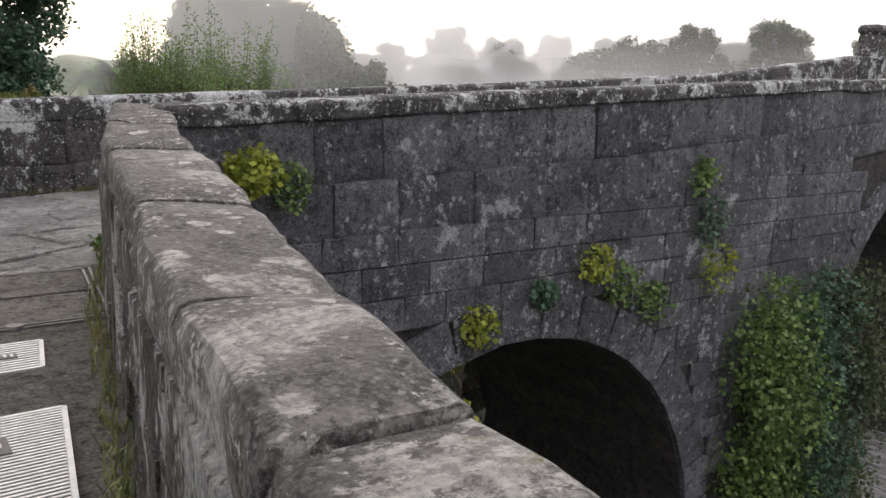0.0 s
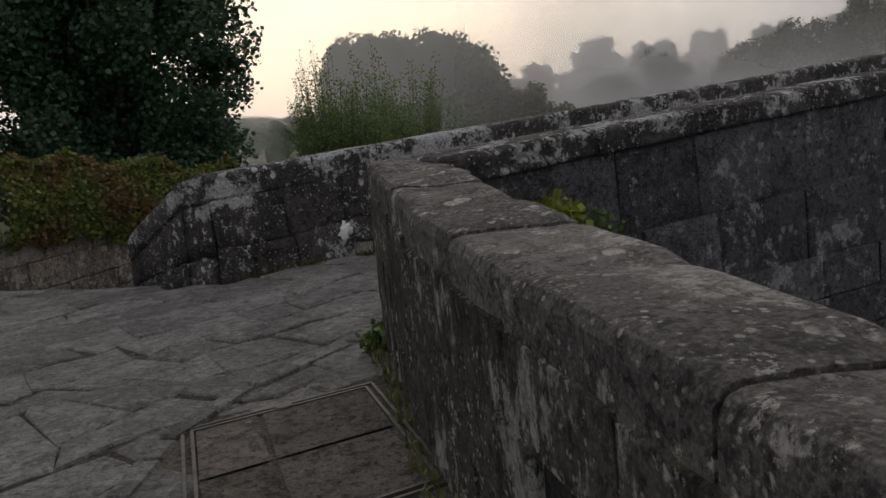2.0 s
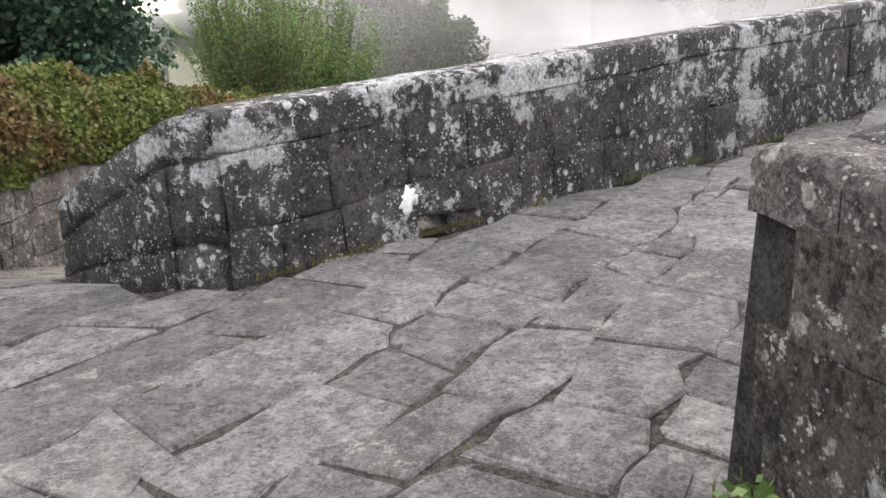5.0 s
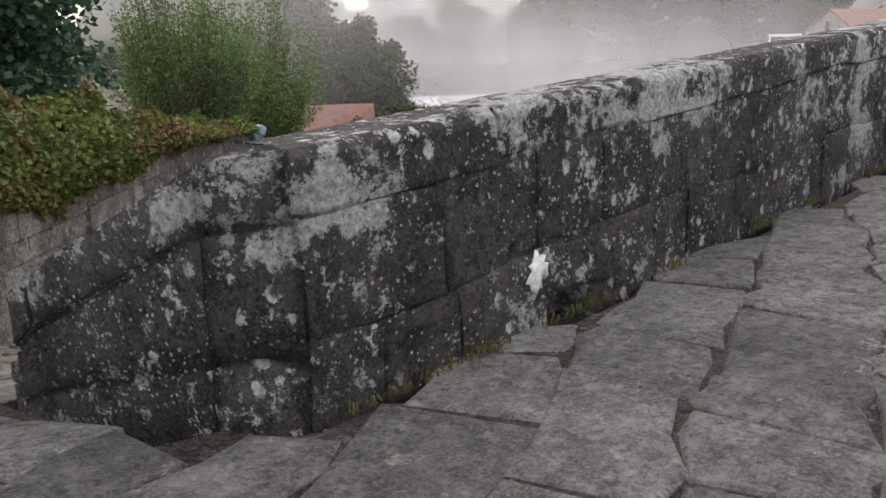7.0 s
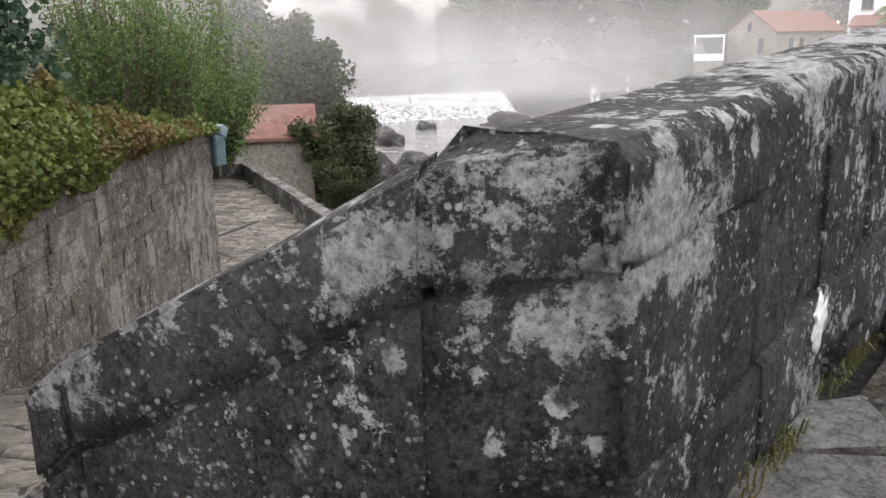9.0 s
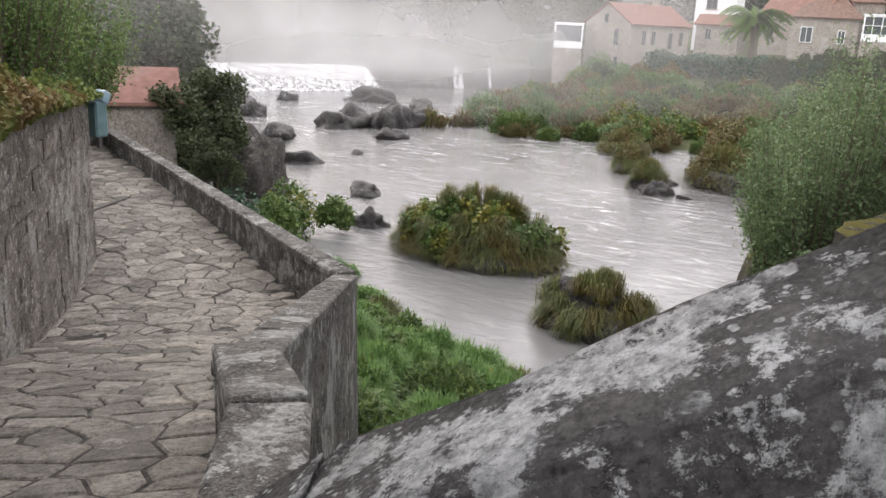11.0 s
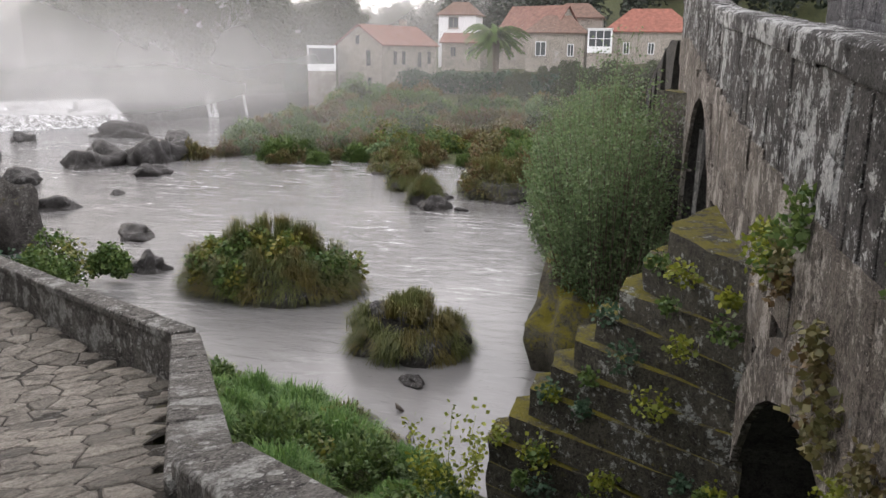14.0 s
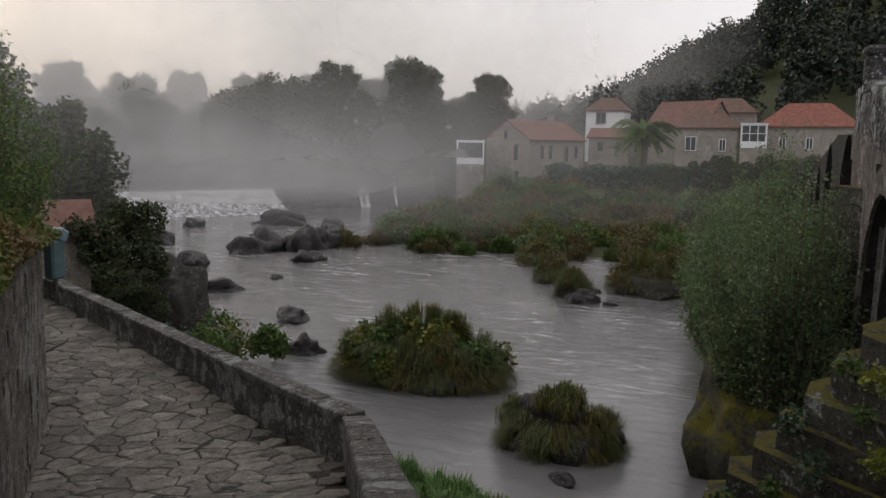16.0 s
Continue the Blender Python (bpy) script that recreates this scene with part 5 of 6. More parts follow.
boulder(32.0, 40.6, 1.8, 1.7, 2.5, 1, M_ROCK, WATER + 0.6, "tall mossy boulder on the river bank")
for i, (x, y, a, b, c) in enumerate([
        (36.0, 43.5, 1.3, 1.1, 1.6), (40.5, 44.5, 1.5, 0.9, 0.7), (47.5, 52.2, 1.9, 1.2, 1.05), (55.6, 53.0, 1.7, 1.3, 1.2), (53.7, 46.4, 1.4, 1.0, 0.75), (58.5, 49.8, 1.6, 1.4, 2.0), (61, 49.6, 1.5, 1.2, 1.6),
        (57.5, 52.6, 1.7, 1.4, 1.5), (76, 63.4, 3.3, 1.2, 1.3), (66.7, 59.6, 1.0, 0.8, 0.7), (56.9, 63.2, 1.6, 1.2, 1.5), (60, 67, 1.2, 1.0, 0.9), (35.5, 36.2, 1.2, 0.8, 0.55), (30.0, 32.0, 0.75, 0.6, 0.75), (45.8, 43.9, 0.5, 0.4, 0.25),
        (46.3, 22.5, 0.5, 0.35, 0.2), (50, 24.2, 0.6, 0.4, 0.3), (21.3, 18.7, 0.42, 0.3, 0.2), (64, 73, 2.0, 1.6, 1.6), (70, 70, 1.4, 1, 0.9), (46.5, 24.0, 0.9, 0.8, 0.8), (72, 55, 1.5, 1.3, 1.2), (69, 53, 1.2, 1.1, 1.0)]):
    boulder(x, y, a, b, c, i + 3)
boulder(24.4, 14.5, 1.9, 1.5, 3.2, 41, M_MOSSROCK, WATER - 0.2, "large boulder bright with yellow moss beside the cutwater")

DOME_G = [dome_mesh(i, M_GRASS, 3600, 0.42, 0.011, 0.45) for i in range(4)]
DOME_W = [dome_mesh(30 + i, M_BUSHLEAF, 3400, 0.2, 0.03, 0.3, 0.5) for i in range(2)]
DOME_B = [dome_mesh(20 + i, M_BROWN, 2200, 0.26, 0.026, 0.3, 0.5) for i in range(3)]
TUSS_S = [tussock_mesh(10 + i, M_SEDGE, 0.8, 0.85, 900, 0.011) for i in range(3)]


def tussock(meshes, x, y, z, s, label, group, name="grass_tussock"):
    ob = add(name, meshes[rng.randrange(len(meshes))])
    ob.matrix_basis = Matrix.LocRotScale((x, y, z), Euler((0, 0, rng.uniform(0, 6))), (s, s, s * rng.uniform(0.8, 1.15)))
    return tagged(ob, label, "grass", group)


# lush grass mounds on the bank below the low walls
spots = []
tries = 0
while len(spots) < 190 and tries < 9000:
    tries += 1
    x, y = rng.uniform(3.5, 28), rng.uniform(12.8, 36)
    d = edge_dist(x, y)
    if 0.35 < d < 6.6 + 0.9 * noise.noise((x * 0.3, y * 0.3, 0)) and not (x > 10.0 and y < 16.4 and x < 16) and all(math.hypot(x - a, y - b) > 1.1 for a, b in spots):
        spots.append((x, y))
        u = rng.random()
        kind = TUSS_S if d > 6.2 and u < 0.6 else DOME_W if u < 0.25 else DOME_G
        tussock(kind, x, y, ground_z(x, y) - 0.15, rng.uniform(0.65, 1.15), "lush bright green grass mound on the river bank", "bank grass")


def leafy_bush(name, material, lumps, leaves, size, seed, x, y, z, label, category="bush", droop=0.1, group=""):
    ob = add(name, crown_mesh(name, material, seed, lumps, leaves, size, droop=droop))
    ob.location = (x, y, z)
    return tagged(ob, label, category, group)


for i in range(70):
    x, y = rng.uniform(5, 26), rng.uniform(14.5, 36)
    d = edge_dist(x, y)
    if 0.4 < d < 6.0 and not (x > 10.0 and y < 16.4):
        leafy_bush("bank_weed", (M_BUSHLEAF, M_ISLE)[i % 2], [((0, 0, 0.25), 0.55), ((0.4, 0.2, 0.15), 0.4), ((-0.3, 0.3, 0.1), 0.4)], 620, 0.11, 200 + i, x, y, ground_z(x, y), "leafy green weed patch on the river bank", "weed", group="bank weeds")
for i, (x, y, s) in enumerate([(25.0, 33.0, 1.0), (23.4, 33.8, 1.3), (26.6, 33.8, 1.25), (28.2, 32.5, 0.75), (21.5, 33.5, 0.9)]):
    leafy_bush("bank_bush", (M_BUSHLEAF, M_DARKLEAF, M_ISLE)[i % 3], [((0, 0, 0.8 * s), 0.9 * s), ((0.7 * s, 0.1, 0.5 * s), 0.6 * s), ((-0.5 * s, 0.4, 0.6 * s), 0.65 * s), ((0, -0.5 * s, 0.3), 0.6 * s)], 2600, 0.14, 300 + i, x, y, WATER + 0.3,
               "rounded green bush at the water's edge", group="bank bushes")


def island(x, y, rx, ry, h, seed, label, mats, leaves, grass):
    """A rock that shows through uneven shrubs and arching sedge."""
    base = tagged(new("river_island"), label, "island", "river islands")
    base.location = (x, y, WATER)
    add("rock", rock_mesh(seed, M_DARKROCK, rx * 0.95, ry * 0.95, h * (0.38 if leaves else 0.72)), base)
    r = random.Random(seed)
    lumps = []
    for _ in range(36):
        a, q = r.uniform(0, 6.28), math.sqrt(r.random())
        lumps.append(((math.cos(a) * rx * q * 0.9, math.sin(a) * ry * q * 0.9, h * (0.22 + 0.52 * (1 - q * q)) * r.uniform(0.6, 1.25)), h * r.uniform(0.13, 0.34)))
    if leaves:
        add("shrubs", crown_mesh("shrubs", mats, seed, lumps, leaves, 0.17, droop=0.3), base)
    verts, faces = [], []
    clumps = []
    for _ in range(26):
        a, q = r.uniform(0, 6.28), math.sqrt(r.random())
        clumps.append((math.cos(a) * rx * q * 0.95, math.sin(a) * ry * q * 0.95, q))
    for _ in range(grass):
        cx, cy, q = clumps[r.randrange(len(clumps))]
        px, py = cx + r.gauss(0, 0.13), cy + r.gauss(0, 0.13)
        z = h * (0.08 + 0.62 * (1 - q ** 2.5))
        w = math.atan2(py, px) + r.gauss(0, 0.8)
        l = r.uniform(0.1, 0.7) * (0.3 + q)
        blade(verts, faces, (px, py, z), r.uniform(0.25, 1.0) * h * 0.5, (math.cos(w) * l, math.sin(w) * l), 0.012)
    for _ in range(int(grass * 0.8)):   # the hanging fringe
        a, q = r.uniform(0, 6.28), r.uniform(0.72, 1.0)
        if not leaves and noise.noise((math.cos(a) * 1.7, math.sin(a) * 1.7, seed)) > 0.12:
            continue
        p = (math.cos(a) * rx * q, math.sin(a) * ry * q, h * (0.52 - 0.4 * (q - 0.72) / 0.28) * r.uniform(0.7, 1.2))
        strand(verts, faces, p, (math.cos(a) + r.gauss(0, 0.3), math.sin(a) + r.gauss(0, 0.3), 0.35), r.uniform(0.3, 0.75), r.uniform(0.25, 0.7), 0.014)
    add("sedge", mesh_of("sedge", verts, faces, M_SEDGE), base)


island(28.8, 26.2, 2.1, 3.5, 2.6, 51, "low river island thick with green shrubs and ferns", M_ISLE, 17000, 6500)
island(23.9, 19.6, 1.35, 1.75, 1.75, 52, "small rock island topped with long sedge", M_ISLE, 0, 5200)
island(47.9, 24.9, 0.95, 0.9, 1.75, 53, "tiny sedge-topped rock island", M_ISLE, 0, 2200)
island(52.5, 21.2, 3.2, 2.6, 2.6, 54, "brown scrubby river island", M_BROWN, 6000, 1500)
island(53, 27.5, 1.2, 1.0, 1.7, 55, "small brown sedge island", M_BROWN, 1500, 1500)
island(61, 30.5, 2.4, 1.8, 1.7, 56, "brown scrubby river island", M_BROWN, 3000, 1500)

# marsh plants over the far shallows
made = 0
while made < 240:
    x, y = rng.uniform(56, 100), rng.uniform(10, 56)
    if x < 62 + 0.02 * (y - 20) ** 2 * 0.6 or y > 50 - 0.1 * (x - 66) + 6 * noise.noise((x * 0.1, 0, 0)):
        if not (y > 34 and 62 < x and y < 49 and rng.random() < 0.9):
            continue
    s = rng.uniform(0.9, 2.1)
    near_house = x > 84
    tussock(DOME_B if rng.random() < (0.4 if near_house else 0.7) else DOME_W, x, y, max(WATER, ground_z(x, y)) - 0.1, s, "brown and green marsh plants in the shallows", "marsh plants", "marsh_plant")
    made += 1
for i in range(46):
    x, y = rng.uniform(66, 106), rng.uniform(9, 52)
    s = rng.uniform(0.9, 2.0)
    leafy_bush("marsh_bush", (M_BROWN, M_ISLE, M_WILLOW, M_TREELEAF)[i % 4], [((0, 0, 0.6 * s), 1.0 * s), ((s, 0.2, 0.3 * s), 0.7 * s), ((-s, 0.5, 0.4 * s), 0.7 * s), ((0, -s, 0.3 * s), 0.7 * s)], 1500, 0.24, 400 + i, x, y,
               max(WATER, ground_z(x, y)), "rough bush on the marshy far bank", group="marsh bushes")

# driftwood by the bank
for i, (x, y, l, a) in enumerate([(18.6, 19.3, 0.9, 0.4), (18.0, 19.0, 0.5, 2.0), (19.5, 18.6, 0.3, 1.0), (17.9, 17.9, 0.6, 0.2)]):
    verts, faces = [], []
    tube(verts, faces, [(-l / 2, 0, 0), (0, 0.05, 0.07), (l / 2, 0, 0.12)], [0.03, 0.07, 0.02], 6)
    ob = add("driftwood", mesh_of("driftwood", verts, faces, M_WOOD, True))
    ob.location, ob.rotation_euler = (x, y, WATER + 0.02), (0, 0, a)
    tagged(ob, "short dark piece of driftwood in the shallows", "driftwood", "driftwood")

# pale tall weed between bank and steps
verts, faces = [], []
r = random.Random(8)
for i in range(7):
    a = (14.6 + r.uniform(-0.3, 0.3), 16.2 + r.uniform(-0.3, 0.3), -7.2)
    b = (a[0] + r.uniform(-0.5, 0.7), a[1] + r.uniform(-0.4, 0.6), -7.2 + r.uniform(1.3, 2.2))
    tube(verts, faces, [a, tuple((p + q) / 2 for p, q in zip(a, b)), b], [0.012, 0.009, 0.004], 4)
    for k in range(70):
        f = r.uniform(0.35, 1.05)
        leaf(verts, faces, [p + (q - p) * f + r.gauss(0, 0.1) for p, q in zip(a, b)], 0.1, r)
tagged(add("tall_weed", mesh_of("tall_weed", verts, faces, M_WEED)), "tall thin pale yellow-green weed by the steps", "weed")

# ---- trees and shrubs on the near bank ----
EV = tree_meshes(72, 9.5, 3.1, M_DARKLEAF, 150000, 0.115, low=0.03, n_limbs=12, lumpy=230, lump=0.7)
plant_tree(EV, 2.9, 22.0, -0.1, 0.3, 1.0, "dark dense evergreen tree behind the ivy wall", name="evergreen_tree")
plant_tree(EV, -3.2, 19.6, -0.1, 2.3, 0.95, "dark dense evergreen tree behind the ivy wall", name="evergreen_tree")


def upright_shrub(x, y, z, w, h, seed, label, wands=300, size=0.12, material=M_BUSHLEAF, name="upright_shrub", category="shrub", spread=1.05, per=150):
    """A shrub of many upright wands."""
    r = random.Random(seed)
    base = tagged(new(name), label, category)
    base.location = (x, y, z)
    verts, faces, tv, tf = [], [], [], []
    for i in range(wands):
        a, q = r.uniform(0, 6.28), w * math.sqrt(r.random())
        hh = h * (1 - 0.35 * (q / w) ** 2) * r.uniform(0.7, 1.08) * (0.84 + 0.75 * noise.noise((math.cos(a) * q * 0.8, math.sin(a) * q * 0.8, seed)))
        p0, p1 = Vector((math.cos(a) * q * 0.6, math.sin(a) * q * 0.6, 0)), Vector((math.cos(a) * q * spread + r.gauss(0, 0.28), math.sin(a) * q * spread + r.gauss(0, 0.28), hh))
        tube(tv, tf, [p0, (p0 + p1) / 2, p1], [0.02, 0.014, 0.004], 3)
        for k in range(per):
            f = r.uniform(0.08, 1.0)
            leaf(verts, faces, p0 + (p1 - p0) * f + Vector((r.gauss(0, 0.12), r.gauss(0, 0.12), r.gauss(0, 0.1))), size, r, -0.5, 0.3)
    add("woody_base", mesh_of("woody_base", tv, tf, M_BARK), base)
    add("foliage", mesh_of("foliage", verts, faces, material), base)


upright_shrub(16.4, 35.2, -2.4, 3.0, 6.4, 9, "tall light green shrub of upright shoots")
upright_shrub(10.9, 28.4, -1.0, 1.7, 4.7, 10, "dense dark green shrub of upright shoots behind the wall", 220, 0.085)
upright_shrub(24.6, 13.7, WATER + 1.0, 2.0, 7.4, 71, "grey-green willow growing beside the bridge", 420, 0.11, M_WILLOW, "willow", "tree", 1.15, 130)
upright_shrub(32.5, 14.4, WATER + 0.2, 2.4, 7.6, 75, "grey-green willow growing beside the bridge", 380, 0.13, M_WILLOW, "willow", "tree", 1.2, 110)
for i, (x, y, h) in enumerate([(39.5, 15.0, 7.0), (46.5, 15.5, 7.5), (55.0, 16.0, 6.5)]):
    upright_shrub(x, y, WATER + 0.1, 2.8, h, 76 + i, "bushy willow beside the far arches", 260, 0.16, M_WILLOW, "willow", "tree", 1.2, 80)
BT = tree_meshes(73, 3.6, 1.9, M_TREELEAF, 14000, 0.13, low=0.05, n_limbs=8, lumpy=14)
plant_tree(BT, 29.6, 41.6, -5.6, 0.0, 1.25, "dense dark bush on the river bank", name="river_bush", category="bush")
plant_tree(BT, 27.6, 38.6, -6.2, 1.0, 0.6, "dense dark bush on the river bank", name="river_bush", category="bush")

BIG = [tree_meshes(80 + i, 14, 6.4, M_TREELEAF, 36000, 0.3, low=0.05, n_limbs=34, lumpy=230, lump=0.52) for i in range(3)]
TALL = [tree_meshes(90 + i, 15, 4.8, M_TREELEAF, 32000, 0.3, low=0.06, n_limbs=28, lumpy=200, lump=0.5) for i in range(2)]
for i, (x, y, s) in enumerate([(33, 50, 0.9), (29, 53, 1.0), (37, 54, 0.9), (26, 50, 0.65), (32, 58, 1.05), (40, 57, 0.75), (42.5, 58, 0.5), (28, 58, 0.9), (35, 60, 1.0)]):
    plant_tree(BIG[i % 3] if i % 3 else TALL[i % 2], x, y, ground_z(x, y) - 0.3, i * 1.7, s, "tall broadleaf tree standing in river mist", "misty trees")
for i, (x, y, s) in enumerate([(100, 112, 0.9), (108, 104, 1.0), (115, 99, 1.05), (122, 94, 0.95), (128, 88, 1.05), (134, 82, 1.0), (138, 75, 0.85), (92, 118, 1.0), (84, 126, 1.1), (118, 110, 1.2), (130, 100, 1.15),
                               (146, 68, 0.95), (105, 122, 1.1), (70, 128, 1.1), (58, 118, 0.95), (146, 84, 1.15), (50, 105, 0.9), (126, 78, 0.55), (121, 84, 0.5), (132, 72, 0.5), (112, 92, 0.5), (104, 98, 0.5)]):
    plant_tree((BIG + TALL)[i % 5], x, y, ground_z(x, y) - 0.5, i * 1.1, s, "broadleaf tree on the misty far bank", "far bank trees")
r = random.Random(77)
for i in range(34):
    a = i / 33
    x, y = 62 + 84 * a + r.uniform(-4, 4), 142 - 72 * a + r.uniform(-5, 5)
    plant_tree((BIG + TALL)[r.randrange(5)], x, y, ground_z(x, y) - 1.5, r.uniform(0, 6), r.uniform(0.95, 1.45), "broadleaf tree on the misty far bank", "far bank trees")
plant_tree(EV, 109, 58, -4.2, 0.5, 0.55, "dark tree beside the village house", name="evergreen_tree")


def build_hill_woods():
    r = random.Random(33)
    verts, faces = [], []
    n = 0
    while n < 1500:
        x, y = r.uniform(140, 330), r.uniform(-140, 90)
        z = ground_z(x, y)
        clearing = 165 < x < 186 and 14 < y < 26 or x < 147 and 4 < y < 52
        if z < -1 or clearing:
            continue
        n += 1
        h, w = r.uniform(6, 13), r.uniform(2.2, 4.2)
        for _ in range(210):
            d = Vector((r.gauss(0, 1), r.gauss(0, 1), r.gauss(0, 1))).normalized()
            q = (0.7 + 0.5 * noise.noise(d * 2 + Vector((n, 0, 0)))) * r.random() ** 0.3
            leaf(verts, faces, (x + d.x * w * q, y + d.y * w * q, z + h * 0.6 + d.z * h * 0.45 * q), 0.8, r)
    tagged(add("hill_woods", mesh_of("hill_woods", verts, faces, M_HILLLEAF)), "dark woods over the hill behind the village", "woods", kind="stuff")


build_hill_woods()


# ---- the village ----
def house(x, y, turn, w, d, h, ridge, wall, roof, windows, label, z=-4.2, hip=False, shutters=False):
    """w along the front, d deep; the front faces -y before it is turned. windows: (x, z, width, height) on the front."""
    base = tagged(new("house"), label, "house", "village houses")
    base.matrix_basis = Matrix.LocRotScale((x, y, z), Euler((0, 0, turn)), None)
    bm = bmesh.new()
    lo = [bm.verts.new(p) for p in ((-w / 2, 0, -1.5), (w / 2, 0, -1.5), (w / 2, d, -1.5), (-w / 2, d, -1.5))]
    hi = [bm.verts.new(p) for p in ((-w / 2, 0, h), (w / 2, 0, h), (w / 2, d, h), (-w / 2, d, h))]
    for i in range(4):
        j = (i + 1) % 4
        bm.faces.new((lo[i], lo[j], hi[j], hi[i]))
    if not hip:
        g = [bm.verts.new((-w / 2, d / 2, h + ridge)), bm.verts.new((w / 2, d / 2, h + ridge))]
        bm.faces.new((hi[3], hi[0], g[0]))
        bm.faces.new((hi[1], hi[2], g[1]))
    part("wall", bm, wall, base)
    o = 0.35
    e = w * 0.28 if hip else -o
    rp = [(-w / 2 - o, -o, h - 0.15), (w / 2 + o, -o, h - 0.15), (w / 2 + o, d + o, h - 0.15), (-w / 2 - o, d + o, h - 0.15), (-w / 2 + e, d / 2, h + ridge + 0.1), (w / 2 - e, d / 2, h + ridge + 0.1)]
    bm = bmesh.new()
    a = [bm.verts.new(p) for p in rp]
    b = [bm.verts.new((p[0], p[1], p[2] - 0.16)) for p in rp]
    for q, s in ((a, 1), (b, -1)):
        for f in ((0, 1, 5, 4), (2, 3, 4, 5), (3, 0, 4), (1, 2, 5)):
            if hip or len(f) == 4:
                bm.faces.new([q[k] for k in f][::s])
    for f in ((0, 1), (1, 2), (2, 3), (3, 0)) if hip else ((0, 1), (2, 3), (1, 5), (5, 2), (3, 4), (4, 0)):
        bm.faces.new((a[f[0]], b[f[0]], b[f[1]], a[f[1]]))
    part("roof", bm, roof, base)
    for wx, wz, ww, wh in windows:
        win = part("window", box_bm(wx - ww / 2, wx + ww / 2, -0.03, 0.1, wz, wz + wh), M_FRAMEW if shutters else M_RUBBLE, base)
        part("pane", box_bm(wx - ww / 2 + 0.09, wx - 0.04, -0.05, 0.05, wz + 0.09, wz + wh - 0.09), M_GLASS, win)
        part("pane", box_bm(wx + 0.04, wx + ww / 2 - 0.09, -0.05, 0.05, wz + 0.09, wz + wh - 0.09), M_GLASS, win)
        part("window_sill", box_bm(wx - ww / 2 - 0.12, wx + ww / 2 + 0.12, -0.16, 0.05, wz - 0.15, wz), M_RUBBLE, win)
    return base


def side_window(base, w, y, z, ww, wh):
    """A window in the gable wall."""
    win = part("window", box_bm(-w / 2 - 0.03, -w / 2 + 0.1, y - ww / 2, y + ww / 2, z, z + wh), M_RUBBLE, base)
    part("pane", box_bm(-w / 2 - 0.05, -w / 2 + 0.05, y - ww / 2 + 0.1, y + ww / 2 - 0.1, z + 0.1, z + wh - 0.1), M_GLASS, win)


H1 = house(113.9, 43.3, radians(-20), 13, 7.4, 6.2, 2.4, M_RUBBLE, M_TILE, [(-3.6, 3.4, 0.9, 1.9), (-1.6, 3.4, 0.9, 1.9), (2.2, 3.0, 1.0, 2.2), (4.6, 3.4, 0.9, 1.9)],
           "two-storey rubble stone house with an orange tiled roof", z=-3.9)
for y, z, ww, wh in ((2.2, 3.2, 0.9, 2.2), (2.0, 0.4, 0.8, 1.5), (4.0, 6.0, 0.8, 1.3)):
    side_window(H1, 13, y, z, ww, wh)
part("chimney", box_bm(4.6, 5.4, 4.4, 5.2, 6.5, 9.6, 0.04), M_RUBBLE, H1)
house(127.5, 39.0, radians(-90), 6, 6, 6.5, 1.2, M_RUBBLE, M_TILE, [(-1.2, 4.2, 0.9, 1.5), (1.5, 4.2, 0.9, 1.5)], "small stone house with an orange tiled roof", z=-3.6)
house(134.0, 41.0, radians(-90), 6, 6, 10.6, 1.8, M_RENDER, M_TILE_DARK, [(-0.6, 8.4, 1.6, 1.7)], "white painted house with a dark hipped roof", z=-3.4, hip=True)
house(125.5, 29.0, radians(-118), 9.5, 7, 8.2, 3.4, M_RUBBLE, M_TILE, [(-3, 4.6, 1.0, 1.7)], "stone house with a tall orange tiled roof", z=-3.6)
house(121.8, 24.4, radians(-90), 8.2, 7, 8.0, 2.2, M_RUBBLE, M_TILE_DARK, [(-2.0, 4.6, 1.5, 2.0), (2.2, 4.6, 0.9, 1.7)], "stone house with a dark hipped roof", z=-3.7, hip=True, shutters=True)
house(133.0, 22.5, radians(-90), 8, 7, 10.2, 2.0, M_RUBBLE, M_TILE_DARK, [(-1.8, 8.0, 1.4, 1.3)], "tall house behind with a dark hipped roof", z=-3.4, hip=True, shutters=True)
house(124.5, 11.4, radians(-90), 12.5, 8, 8.3, 3.0, M_RUBBLE, plain("red_brown_roof_tile", (0.22, 0.085, 0.06), 0.85, 0, 0.3, 2.0), [(-3.2, 5.0, 0.9, 1.6), (0.2, 5.0, 0.9, 1.6), (-3.4, 1.8, 0.9, 1.6)],
      "long stone house with a red-brown tiled roof", z=-3.7, hip=True, shutters=True)


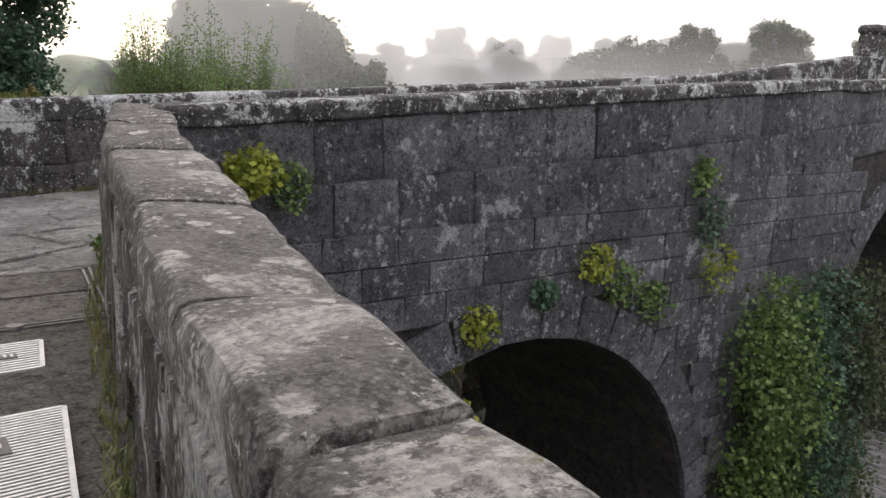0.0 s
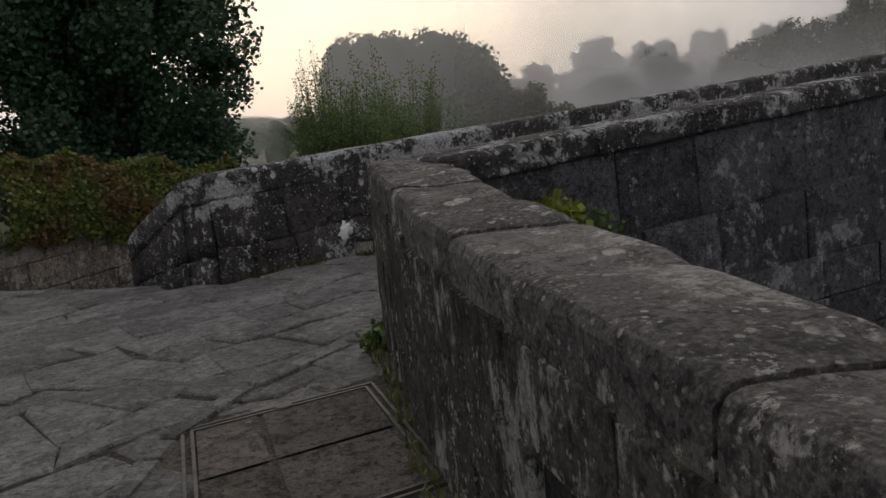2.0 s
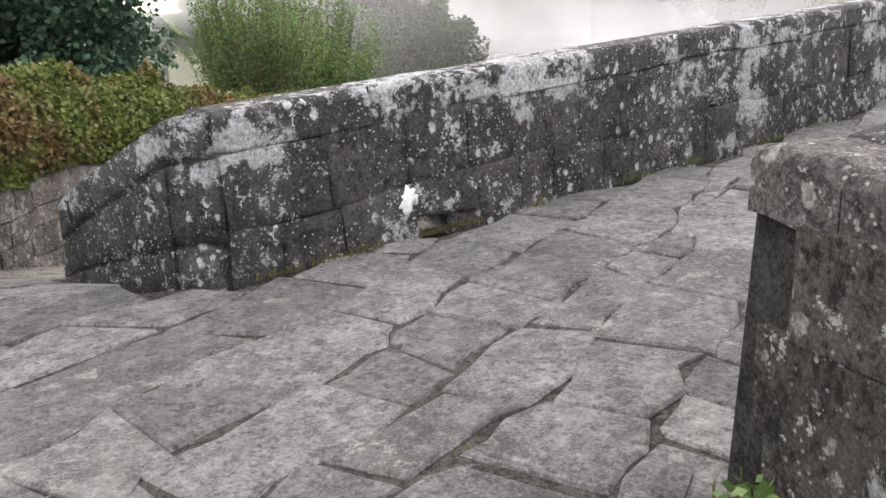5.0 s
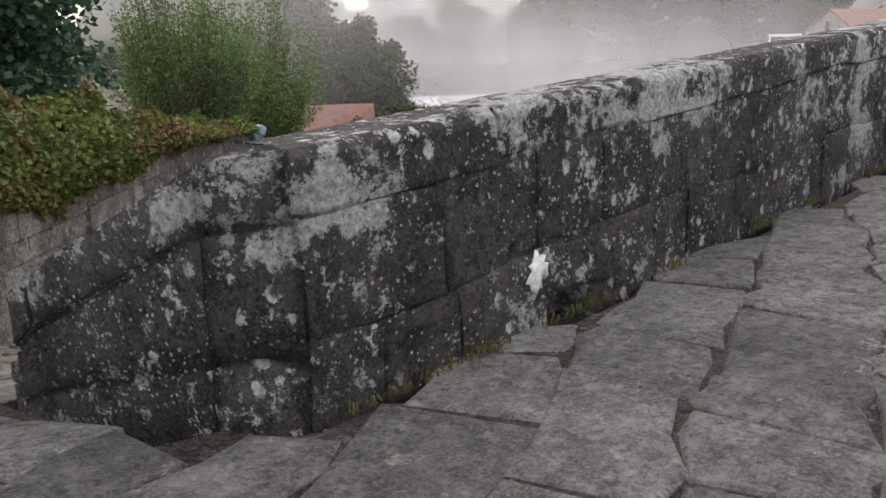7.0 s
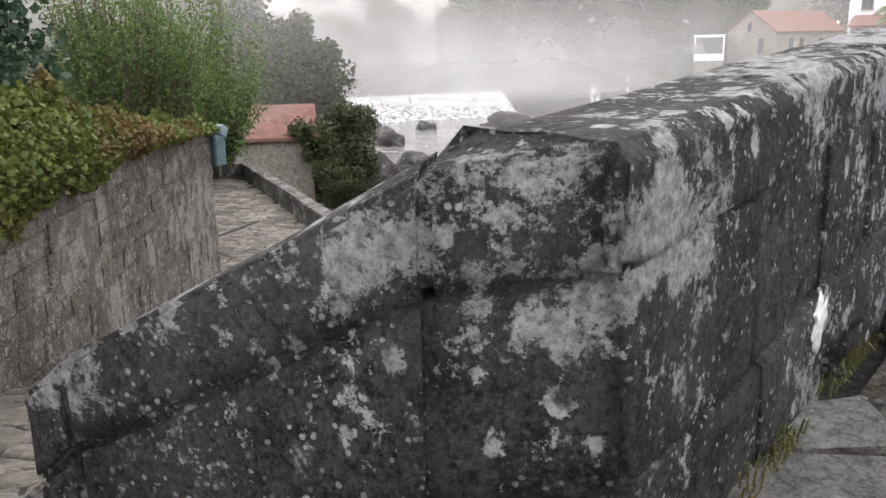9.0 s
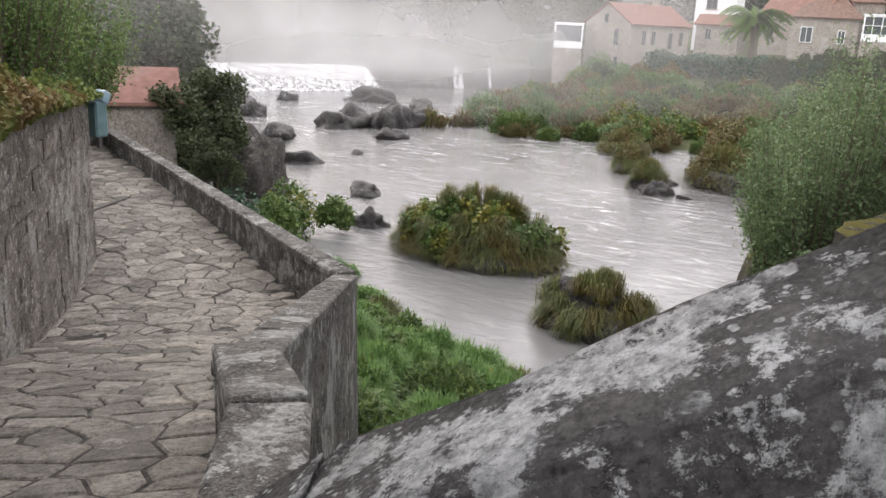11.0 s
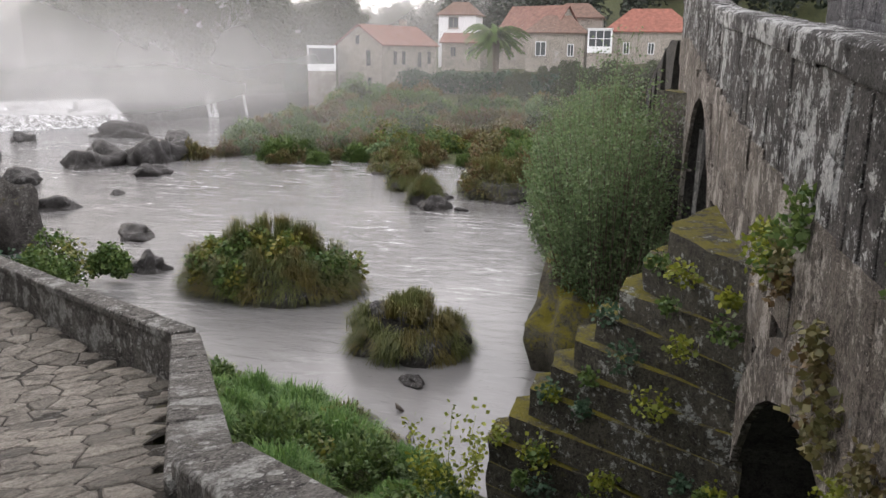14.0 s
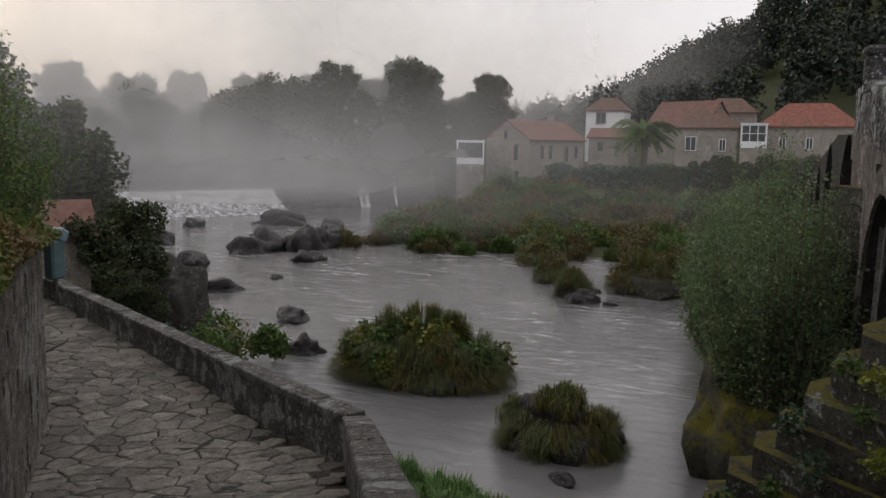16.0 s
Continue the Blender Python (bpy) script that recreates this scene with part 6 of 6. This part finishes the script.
def glazed_bay(x, y, z, turn, w, h, d, cols, rows, label):
    """A white framed glazed box."""
    base = tagged(new("glazed_bay"), label, "glazed bay")
    base.matrix_basis = Matrix.LocRotScale((x, y, z), Euler((0, 0, turn)), None)
    part("lower_wall", box_bm(-w / 2, w / 2, 0.1, d, -5, 0), M_RUBBLE, base)
    t = 0.2
    for a in ((-w / 2, w / 2, 0, 0.9), (-w / 2, w / 2, h - t, h)):
        part("frame_rail", box_bm(a[0], a[1], 0, d, a[2], a[3], 0.02), M_FRAMEW, base)
    for i in range(cols + 1):
        c = -w / 2 + t / 2 + (w - t) * i / cols
        hw = t / 2 if i in (0, cols) else 0.05
        part("frame_post", box_bm(c - hw, c + hw, 0.003, d - 0.003, 0.9, h - t), M_FRAMEW, base)
    for j in range(1, rows):
        part("frame_rail", box_bm(-w / 2 + t, w / 2 - t, 0.01, 0.1, 0.9 + (h - 1.1) * j / rows - 0.04, 0.9 + (h - 1.1) * j / rows + 0.04), M_FRAMEW, base)
    part("pane", box_bm(-w / 2 + t, w / 2 - t, 0.15, 0.2, 0.9, h - t), M_GLASS, base)
    part("roof", box_bm(-w / 2 - 0.1, w / 2 + 0.1, -0.1, d, h + 0.003, h + 0.15), M_FRAMEW, base)


glazed_bay(106.6, 53.4, -1.3, radians(-69), 3.7, 3.1, 3.5, 1, 1, "white framed glass room beside the stone house")
glazed_bay(121.0, 18.2, 1.4, radians(-90), 3.3, 3.2, 2.0, 3, 2, "white glazed gallery between two houses")
house(25.9, 44.4, radians(-39), 7.0, 4.4, 3.0, 1.2, M_RUBBLE, M_TILE_FADED, [], "small stone shed with a faded red tiled roof", z=-5.7)

# village garden wall and hedge in front of the houses
bm = box_bm(108.5, 109.1, 6, 41, -4.5, -1.6, 0.05)
tagged(part("garden_wall", bm, M_RUBBLE), "long grey garden wall below the village", "wall")
r = random.Random(44)
pts = []
for _ in range(9000):
    y = r.uniform(8, 43)
    pts.append((107.6 + r.gauss(0, 0.6), y, -3.8 + r.random() ** 0.7 * (2.6 + 0.7 * noise.noise((y * 0.4, 0, 0)))))
leaf_mass("hedge", M_DARKLEAF, pts, 0.35, 5, "dark green hedge along the garden wall", "hedge")
for i, (x, y, s) in enumerate([(108, 24, 1.0), (106, 20.5, 1.2), (107, 15, 1.3), (103, 17, 1.2), (105, 11, 1.3), (98, 12, 1.3), (103, 27, 0.9), (92, 14, 1.1)]):
    plant_tree(BT, x, y, ground_z(x, y) - 0.2, i, s * 1.1, "rounded garden bush below the village", "garden bushes", "garden_bush", "bush")


def build_palm(x, y, z, trunk, span):
    base = tagged(new("palm_tree"), "date palm with a wide feathery crown", "palm")
    base.location = (x, y, z)
    verts, faces = [], []
    tube(verts, faces, [(0, 0, 0), (0.05, 0, trunk * 0.5), (0, 0, trunk)], [0.5, 0.42, 0.5], 9)
    add("trunk", mesh_of("trunk", verts, faces, M_BARK, True), base)
    r = random.Random(2)
    for i in range(90):
        a, up = r.uniform(0, 6.28), r.uniform(-0.35, 1.2)
        l = span * r.uniform(0.8, 1.05)
        verts, faces, prev = [], [], Vector((0, 0, trunk))
        for k in range(1, 9):
            f = k / 8
            p = Vector((math.cos(a) * l * f, math.sin(a) * l * f, trunk + l * (up * f - (0.35 + 0.6 * max(0, up)) * f * f)))
            for s in (-1, 1):
                for q in range(3):
                    o = prev.lerp(p, q / 3)
                    n = len(verts)
                    side = Vector((-math.sin(a), math.cos(a), -0.5)) * s * 0.62 * (1.1 - 0.7 * f)
                    verts += [o, o + side + (p - prev) * 0.5, o + (p - prev) * 0.4]
                    faces.append((n, n + 1, n + 2))
            prev = p
        add("frond", mesh_of("frond", verts, faces, M_BUSHLEAF), base)


build_palm(110.2, 30.9, -3.9, 7.2, 4.4)
build_palm(12.5, 40.0, -1.8, 3.4, 2.2)


# ---- river mist: upright see-through sheets added in place of distance haze ----
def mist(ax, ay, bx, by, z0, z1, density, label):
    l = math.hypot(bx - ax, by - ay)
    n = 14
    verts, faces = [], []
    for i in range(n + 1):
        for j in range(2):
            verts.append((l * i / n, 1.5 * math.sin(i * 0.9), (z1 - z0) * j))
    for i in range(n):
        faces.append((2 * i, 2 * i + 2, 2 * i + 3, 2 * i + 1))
    ob = add("mist_sheet", mesh_of("mist_sheet", verts, faces, mist_material(density), True))
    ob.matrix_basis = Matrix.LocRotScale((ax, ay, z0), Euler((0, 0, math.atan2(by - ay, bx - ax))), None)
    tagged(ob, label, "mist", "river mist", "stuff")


mist(44, 124, 128, 66, -7, 15, 0.6, "sheet standing in for thin grey mist rising over the weir")
mist(50, 100, 116, 48, -8.4, 4, 0.5, "sheet standing in for white mist blowing over the falling water")
mist(54, 74, 86, -2, -8.4, 7, 0.17, "sheet standing in for thin mist over the marsh")
mist(60, 136, 156, 62, -8, 40, 0.72, "sheet standing in for grey river mist before the far trees")
mist(40, 190, 210, 40, -10, 60, 0.65, "sheet standing in for pale morning fog behind the far trees")
mist(-8, 35, 46, 47, -6, 24, 0.42, "sheet standing in for pale mist drifting among the bank trees")
mist(140, 140, 165, 18, -12, 75, 0.6, "sheet standing in for pale morning fog before the wooded hill")
mist(92, 100, 111, 22, -8, 18, 0.35, "sheet standing in for thin mist before the village")
